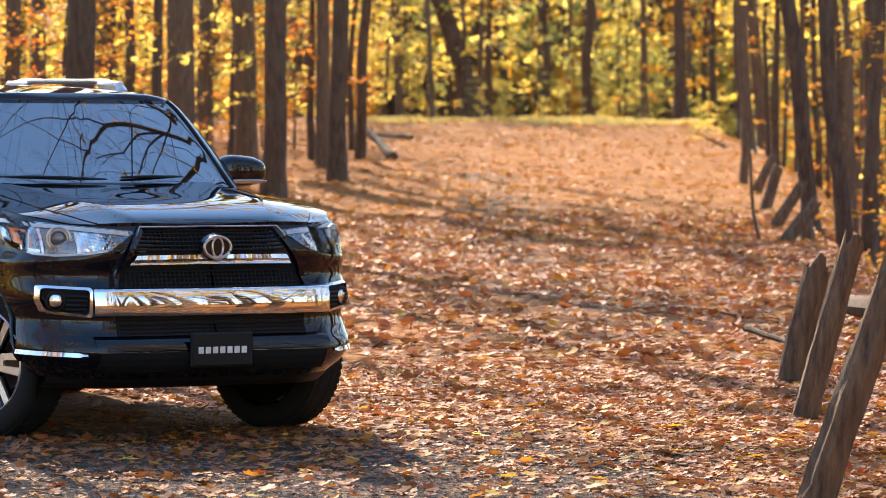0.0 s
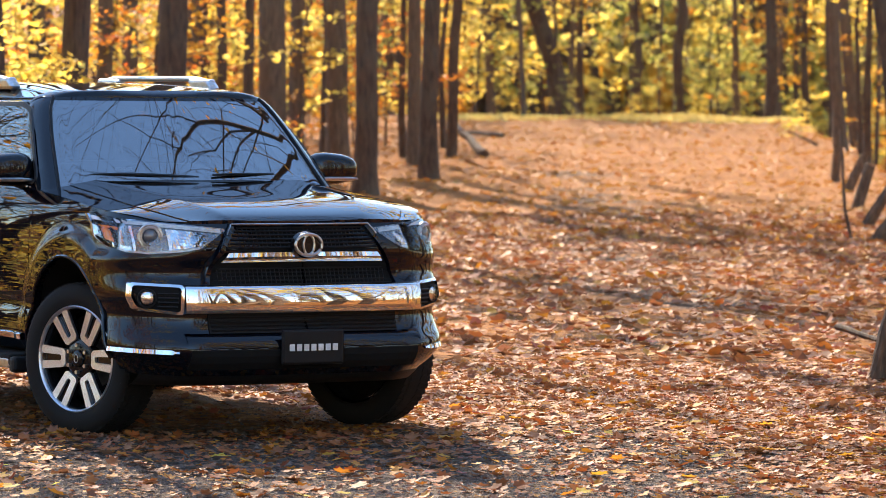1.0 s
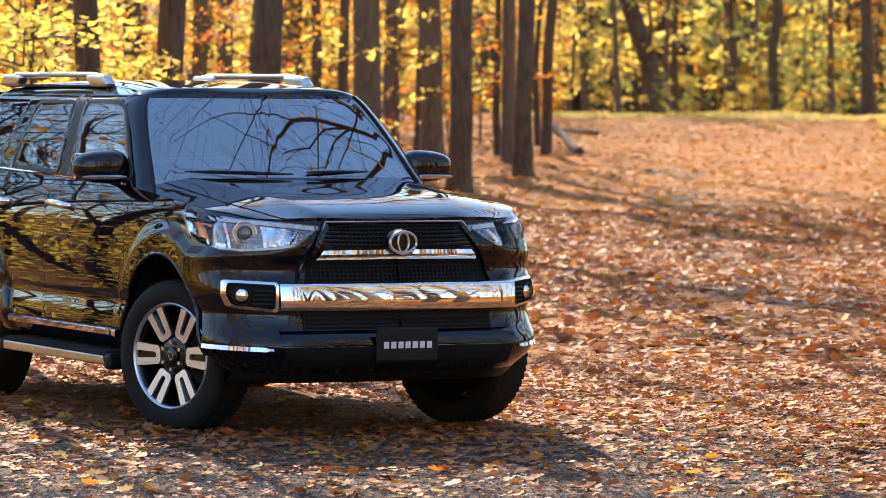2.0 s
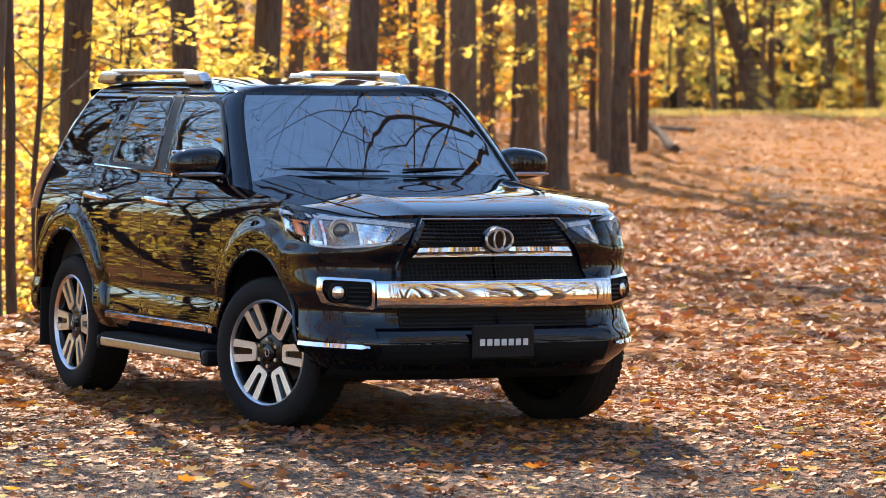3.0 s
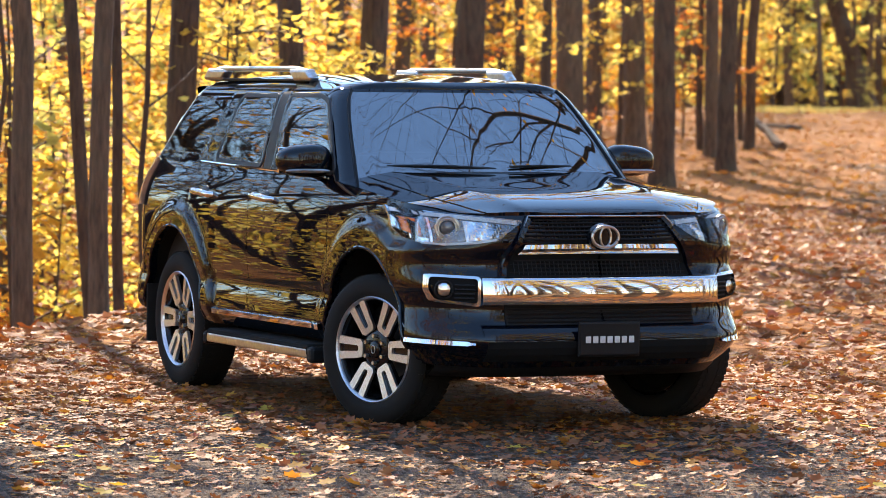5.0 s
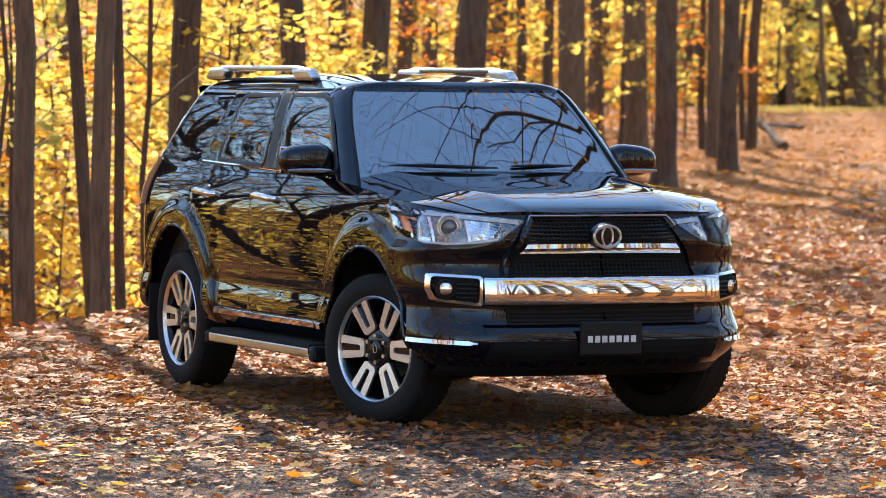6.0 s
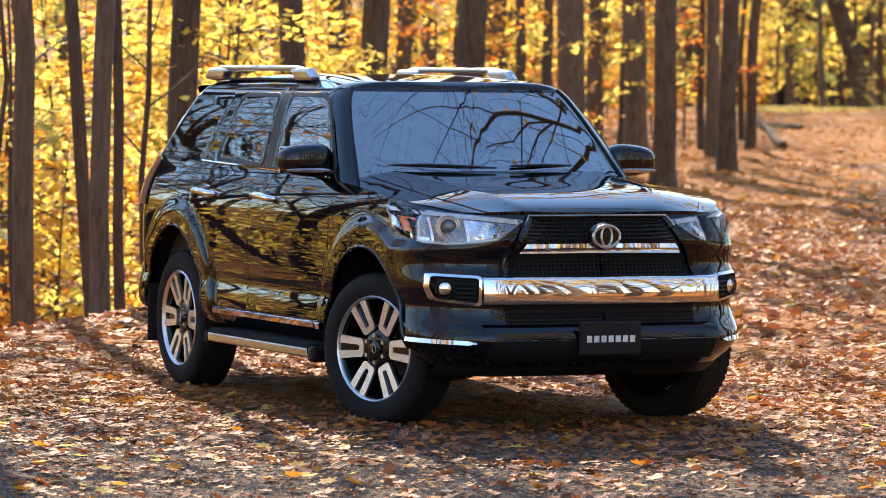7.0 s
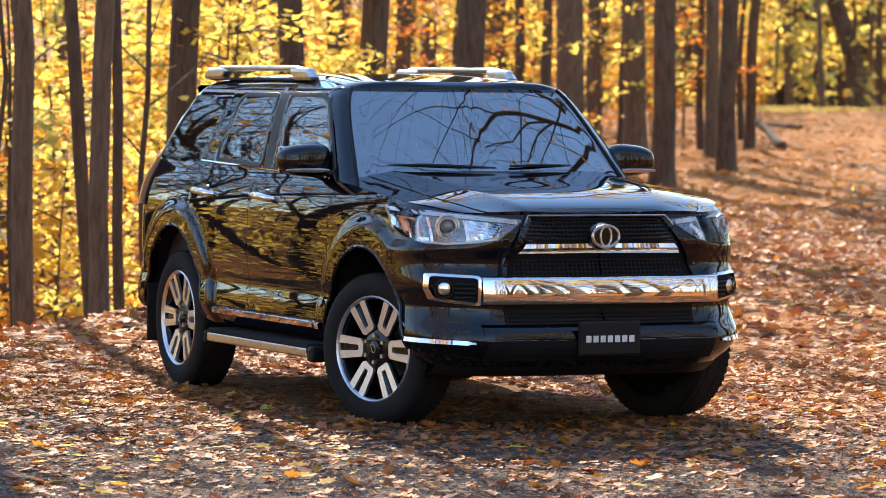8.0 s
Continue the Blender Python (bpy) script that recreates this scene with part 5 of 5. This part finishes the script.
# more trunks deeper in the wood, seen between the near ones
for i in range(46):
    b = r.uniform(17.2, 28.2)
    d = r.uniform(62, 130)
    x, y = at(b, d)
    l, dd = plan(x, y)
    if edge_side(l, dd) > 2:
        tree(b, d, r.uniform(.10, .36), r.uniform(-.04, .04), 0, r.random() < .5, r.uniform(9, 15), "", i if i % 4 == 0 else None, 3)
for i in range(58):
    b, d = r.uniform(27.6, 37.2), r.uniform(118, 175)
    tree(b, d, r.uniform(.10, .28), r.uniform(-.06, .06), 0, r.random() < .8, r.uniform(9, 15), "", i if i % 5 == 0 else None, 3)
# trees added for the shadows their unseen crowns cast on the far clearing
for b, d, c in ((25.6, 102, 0), (26.4, 112, 1), (27.0, 122, 2), (26.2, 128, 3), (27.7, 127, 0), (25.2, 118, 2)):
    tree(b, d, r.uniform(.2, .36), 0, 0, c % 2, 16, "", c, 9)
for i in range(60):
    b, d = r.uniform(33.8, 37.6), r.uniform(66, 125)
    x, y = at(b, d)
    l, dd = plan(x, y)
    if l > post_line(dd) + .9:
        tree(b, d, r.uniform(.07, .19), r.uniform(-.08, .05), 0, r.random() < .4, r.uniform(11, 17), "", i if i % 4 == 0 else None, 3)


# ---- far woods all round: masses of leaves and thin trunks that nobody could count ----
r = random.Random(41)
random.seed(41)
spots, trunks = {0: [], 1: [], 2: []}, bmesh.new()
for i in range(2000):
    b, d = (r.uniform(0, 360), r.uniform(90, 190)) if i < 1500 else (r.uniform(26, 38), r.uniform(110, 160))
    if 26 < b < 38 and d < 150:
        d += 50
    x, y = at(b, d)
    z0 = ground_z(x, y)
    if i % 3 == 0 or 26 < b < 38:
        tube(trunks, [(x, y, z0 - .3), (x + r.uniform(-.3, .3), y + r.uniform(-.3, .3), z0 + 6), (x + r.uniform(-.8, .8), y, z0 + 14)], [r.uniform(.12, .3), .13, .04], 6, cap=False)
    kind = r.choice((0, 0, 1, 1, 2)) if not 26 < b < 38 else r.choice((0, 1, 1, 2))
    for _ in range(16):
        p = Vector((x + r.gauss(0, 1.6), y + r.gauss(0, 1.6), z0 + r.uniform(.4, 7 if 26 < b < 38 else 15)))
        spots[kind].append((p, rnd_dir() + Vector((0, 0, .8)), r.uniform(.3, .7), r.uniform(0, 6.3)))
# nearer ring of leaves, added unseen to darken the paint's reflections
for i in range(1000):
    b = r.uniform(40, 374)
    d = r.uniform(30, 62) if b < 335 else r.uniform(58, 95)
    x, y = at(b, d)
    z0 = ground_z(x, y)
    if i % 4 == 0:
        tube(trunks, [(x, y, z0 - .3), (x + r.uniform(-.3, .3), y + r.uniform(-.3, .3), z0 + 6), (x + r.uniform(-.8, .8), y, z0 + 14)], [r.uniform(.12, .26), .14, .04], 6, cap=False)
    for _ in range(15):
        p = Vector((x + r.gauss(0, 1.3), y + r.gauss(0, 1.3), z0 + 13 * r.random() ** 1.3 + .3))
        spots[i % 2].append((p, rnd_dir() + Vector((0, 0, .8)), r.uniform(.2, .45), r.uniform(0, 6.3)))
# low leaf clumps added out of view, for the car's flank to mirror
for i in range(1100):
    b, d = r.uniform(-32, 16.4), r.uniform(37, 95)
    x, y = at(b, d)
    l, dd = plan(x, y)
    if edge_side(l, dd) < 2:
        continue
    z0 = ground_z(x, y)
    for _ in range(12):
        p = Vector((x + r.gauss(0, .9), y + r.gauss(0, .9), z0 + r.uniform(.1, 3.6)))
        spots[0 if i % 5 else 1].append((p, rnd_dir() + Vector((0, 0, .8)), r.uniform(.10, .24), r.uniform(0, 6.3)))
link("far_woods", trunks, BARK_GREY, None, "", True)
tagged(bpy.data.objects["far_woods"], "far grey-brown trunks deep in the autumn forest", "woods", kind="stuff")
for kind, mat, word in ((0, YELLOW_LEAF, "yellow"), (1, GOLD_LEAF, "golden brown"), (2, GREEN_LEAF, "yellow-green")):
    tagged(new("far_foliage", leaves_mesh("far_foliage", spots[kind], mat, SMALL_LEAF, .4)), "far " + word + " foliage deep in the autumn forest", "foliage", kind="stuff")


# ---- old leaning posts and fallen wood along the lane ----
def post(foot, head, d_foot, w, label="weathered leaning wooden fence post", depth=None):
    """foot and head as across/below in the first view, moved into the final view's terms."""
    b, d = seen(foot[0] + 690, foot[1] - 19, d_foot)
    x, y = at(b, d)
    z = ground_z(x, y)
    a = radians(b)
    right = Vector((math.cos(a), -math.sin(a), 0))
    far = Vector((math.sin(a), math.cos(a), 0))
    dx, dz = (head[0] - foot[0]) * d / F, (foot[1] - head[1]) * d / F
    top_ = right * dx + Vector((0, 0, dz)) + far * (depth if depth is not None else .25 * dx)
    bm = bmesh.new()
    n = 16
    r = random.Random(int(foot[0]))
    pts = [top_ * (t * 1.06 - .06) for t in frange(0, 1, n)]
    rad = [w * d / F / 2 * (1.06 - .16 * t) * r.uniform(.97, 1.04) for t in frange(0, 1, n)]
    tube(bm, pts, rad, 13, .28)
    # split, uneven head
    for v in bm.verts:
        k = v.co.dot(top_) / top_.length_squared
        if k > .97:
            v.co += top_.normalized() * r.uniform(-.11, .06)
    ob = link("fence_post", bm, OLD_WOOD)
    ob.location = (x, y, z)
    return tagged(ob, label, "post", "old fence posts")


post((1465, 872), (1600, 455), None, 62)
post((1440, 722), (1526, 402), None, 42, "split weathered leaning wooden fence post")
post((1414, 652), (1466, 438), None, 48, "dark broad leaning wooden fence post")
post((1404, 406), (1458, 332), None, 24, "weathered wooden post crossing another post")
post((1386, 378), (1434, 300), None, 20)
post((1366, 349), (1390, 268), None, 20)
post((1350, 320), (1382, 250), None, 17)
post((1445, 388), (1438, 335), 52, 26, "short upright weathered wooden post stump")
post((1326, 303), (1331, 240), None, 16, "short upright weathered wooden post stump")


def limb(name, ends, w, label, cat="log", wiggle=0.04, mat=None, lift=0.0):
    """A fallen bough between two places given as across, below, distance, height above the ground."""
    r = random.Random(int(ends[0][0]))
    pts = []
    for X, Y, d in ends:
        b, _ = seen(X, Y, d)
        x, y = at(b, d)
        z = EYE[2] - (Y - (143 - (X - 784) * .0099)) / F * d
        pts.append(Vector((x, y, max(z, ground_z(x, y) + w * .3))))
    line = []
    for a, c in zip(pts, pts[1:]):
        for t in frange(0, 1, 5)[:-1]:
            line.append(a.lerp(c, t) + Vector((r.uniform(-1, 1), r.uniform(-1, 1), r.uniform(-.5, .5))) * wiggle * (a - c).length * .3)
    line.append(pts[-1])
    bm = bmesh.new()
    base = line[0].copy()
    tube(bm, [p - base for p in line], [w / 2 * (1 - .5 * i / len(line)) for i in range(len(line))], 8, .3)
    ob = link(name, bm, mat or BARK, None, "", True)
    ob.location = base
    return tagged(ob, label, cat)


limb("fallen_branch", [(1388, 268, 78), (1341, 200, 80)], .20, "dark broken branch leaning against a tree", "branch")
limb("fallen_log", [(1418, 235, 92), (1350, 229, 93)], .14, "dark fallen log lying in orange leaves")
limb("fallen_log", [(2270, 500, 30), (2180, 488, 31)], .20, "dark fallen log lying beside the posts")
limb("fallen_branch", [(2024, 538, 30), (2100, 573, 29.5), (2190, 600, 29)], .05, "thin bare fallen branch lying over leaves", "branch", .06)
limb("fallen_branch", [(2205, 595, 28.5), (2150, 640, 27.5)], .045, "thin bare broken branch among leaves", "branch", .06)
limb("twig", [(2048, 405, 50), (2035, 330, 50), (2025, 190, 50)], .05, "thin leaning dead sapling stem", "branch", .03, BARK_GREY)
limb("fallen_branch", [(1985, 238, 88), (1955, 205, 88), (1930, 195, 88)], .07, "pale bare branch arching over the verge", "branch", .05, BARK_GREY)
put("n", 0, *seen(1940, 0, 92), .35, 40)
put("y", 0, *seen(1952, 0, 90), .35, 140)
for i in range(16):
    rr = random.Random(i)
    put("yyn"[i % 3], i, *seen(rr.uniform(1500, 1830), 0, rr.uniform(110, 116)), rr.uniform(.16, .30), i * 50)


# ---- dry grass along the top of the rise ----
verts, faces = [], []
rr = random.Random(12)
for i in range(4200):
    b, d = rr.uniform(28.2, 33.6), rr.uniform(108, 116)
    x, y = at(b, d)
    z, n, h = ground_z(x, y), len(verts), rr.uniform(.04, .15)
    w = rr.uniform(.02, .05)
    verts += [(x - w, y + w * .4, z), (x + w, y - w * .4, z), (x + rr.uniform(-.1, .1), y + rr.uniform(-.1, .1), z + h)]
    faces.append((n, n + 1, n + 2))
me = bpy.data.meshes.new("grass")
me.from_pydata(verts, [], faces)
me.materials.append(DRY_GRASS)
tagged(new("grass", me), "dry yellow-green grass along the top of the rise", "grass", kind="stuff")


# ---- fallen leaves ----
def litter_spots(count, b0, b1, d0, d1, size, seed, keep):
    r = random.Random(seed)
    out = []
    while len(out) < count:
        b, d = r.uniform(b0, b1), math.sqrt(r.uniform(d0 * d0, d1 * d1))
        x, y = at(b, d)
        l, dd = plan(x, y)
        if r.random() > keep(l, dd, x, y):
            continue
        if abs(x) < .93 and -1.75 < y < 1.75 and r.random() < .8:
            continue
        s = size * r.uniform(.55, 1.3)
        tilt = .36 if r.random() < .25 else .10
        out.append((Vector((x, y, ground_z(x, y) + .012 + s * tilt * .35 * r.random())), Vector((r.gauss(0, tilt), r.gauss(0, tilt), 1)), s, r.uniform(0, 6.3)))
    return out


def near_cover(l, d, x, y):
    a = litter_amount(x, y) / .62
    drift = .5 + .5 * noise.noise(Vector((x * .9, y * .9, 7)))
    return min(1, .09 + 1.05 * a * (.35 + .85 * drift))


litter = tagged(new("leaf_litter", leaves_mesh("leaf_litter", litter_spots(24000, 17.0, 37.0, 13.8, 27, .043, 31, near_cover), LITTER_LEAF, MAPLE, .26)),
                "curled brown orange and yellow maple leaves on the lane", "leaves", kind="stuff")
tagged(new("leaf_litter", leaves_mesh("leaf_litter", litter_spots(30000, 17.0, 37.0, 27, 58, .068, 32, lambda l, d, x, y: .25 + .75 * near_cover(l, d, x, y)), LITTER_LEAF, ROUGH_LEAF, .4)),
       "drifts of orange and brown maple leaves", "leaves", kind="stuff")
tagged(new("leaf_litter", leaves_mesh("leaf_litter", litter_spots(17000, 17.0, 37.2, 50, 118, .085, 33, lambda l, d, x, y: (1.2 - d / 140)), FAR_LEAF, SMALL_LEAF, .45)),
       "far orange leaf cover of the clearing", "leaves", kind="stuff")
tagged(new("leaf_litter", leaves_mesh("leaf_litter", litter_spots(16000, 17.0, 37.0, 13.8, 25, .021, 34, lambda l, d, x, y: .35 + .65 * near_cover(l, d, x, y)), LITTER_LEAF, SMALL_LEAF, .3)),
       "small broken bits of brown leaf on the lane", "leaves", kind="stuff")
# loose stones of the gravel lane
verts, faces = [], []
rr = random.Random(55)
while len(faces) < 8 * 11000:
    b, d = rr.uniform(17.0, 36.8), math.sqrt(rr.uniform(13.8 ** 2, 23 ** 2))
    x, y = at(b, d)
    if rr.random() < litter_amount(x, y) * 1.7:
        continue
    s, z, n = rr.uniform(.006, .017), ground_z(x, y), len(verts)
    verts += [(x + s * rr.uniform(.7, 1.3), y, z), (x, y + s * rr.uniform(.7, 1.3), z), (x - s * rr.uniform(.7, 1.3), y, z), (x, y - s * rr.uniform(.7, 1.3), z), (x, y, z + s * rr.uniform(.5, .9)), (x, y, z - s * .5)]
    faces += [(n + i, n + (i + 1) % 4, n + 4) for i in range(4)] + [(n + (i + 1) % 4, n + i, n + 5) for i in range(4)]
me = bpy.data.meshes.new("gravel")
me.from_pydata(verts, [], faces)
me.materials.append(simple("gravel_stone", (0.15, 0.105, 0.080), 0.85, size=9))
tagged(new("gravel", me), "small grey-brown stones of the gravel lane", "gravel", kind="stuff")
# single leaves that stand out
singles = [new("leaf", leaves_mesh("leaf", [(Vector((0, 0, .006)), Vector((.1 * i, .1, 1)), s, i * 1.3)], m, MAPLE, .16)) for i, (s, m) in
           enumerate(((.062, YELLOW_LEAF), (.054, YELLOW_LEAF), (.058, GOLD_LEAF), (.058, ORANGE_LEAF), (.066, LITTER_LEAF), (.052, LITTER_LEAF)))]
rr = random.Random(77)
for i in range(260):
    while True:
        b, d = rr.uniform(17.6, 36.2), math.sqrt(rr.uniform(14.6 ** 2, 23.5 ** 2))
        x, y = at(b, d)
        if not (abs(x) < 1.05 and -2.3 < y < 2.3):
            break
    ob = singles[i] if i < 6 else singles[i % 6].copy()
    if i >= 6:
        scene.collection.objects.link(ob)
    ob.parent = litter
    ob.matrix_basis = pose(x, y, ground_z(x, y) + .012, rr.uniform(-9, 9), rr.uniform(-9, 9), rr.uniform(0, 360))


# ---- one loose leaf drifts down across the clearing ----
falling = link("falling_leaf", bmesh.new(), YELLOW_LEAF)
falling.data = leaves_mesh("falling_leaf", [(Vector((0, 0, 0)), Vector((0, -1, .4)), .085, 0.6)], YELLOW_LEAF, MAPLE, .35)
tagged(falling, "yellow maple leaf drifting down through the air", "leaf")


def drift(X, Y, d=46.0):
    b, _ = seen(X, Y, d)
    x, y = at(b, d)
    return x, y, EYE[2] - (Y - (143 - (X - 784) * .0099)) / F * d


def motions():
    """What moves: one falling leaf, high in the trees until it lets go."""
    path = [(0.0, 1225, -640, 0), (6.0, 1228, -630, 0), (6.5, 1236, -330, 50), (6.8, 1250, -95, 120), (6.9, 1258, -18, 150), (7.0, 1268, 62, 190), (7.1, 1291, 132, 240), (7.2, 1328, 182, 290),
            (7.3, 1380, 190, 340), (7.4, 1418, 180, 390), (7.55, 1450, 188, 450), (7.7, 1482, 217, 510), (7.8, 1502, 256, 550), (8.0, 1512, 315, 620)]
    walk(falling, [(t, pose(*drift(X, Y), turn * .3, turn * .5, turn * .4)) for t, X, Y, turn in path])


motions()
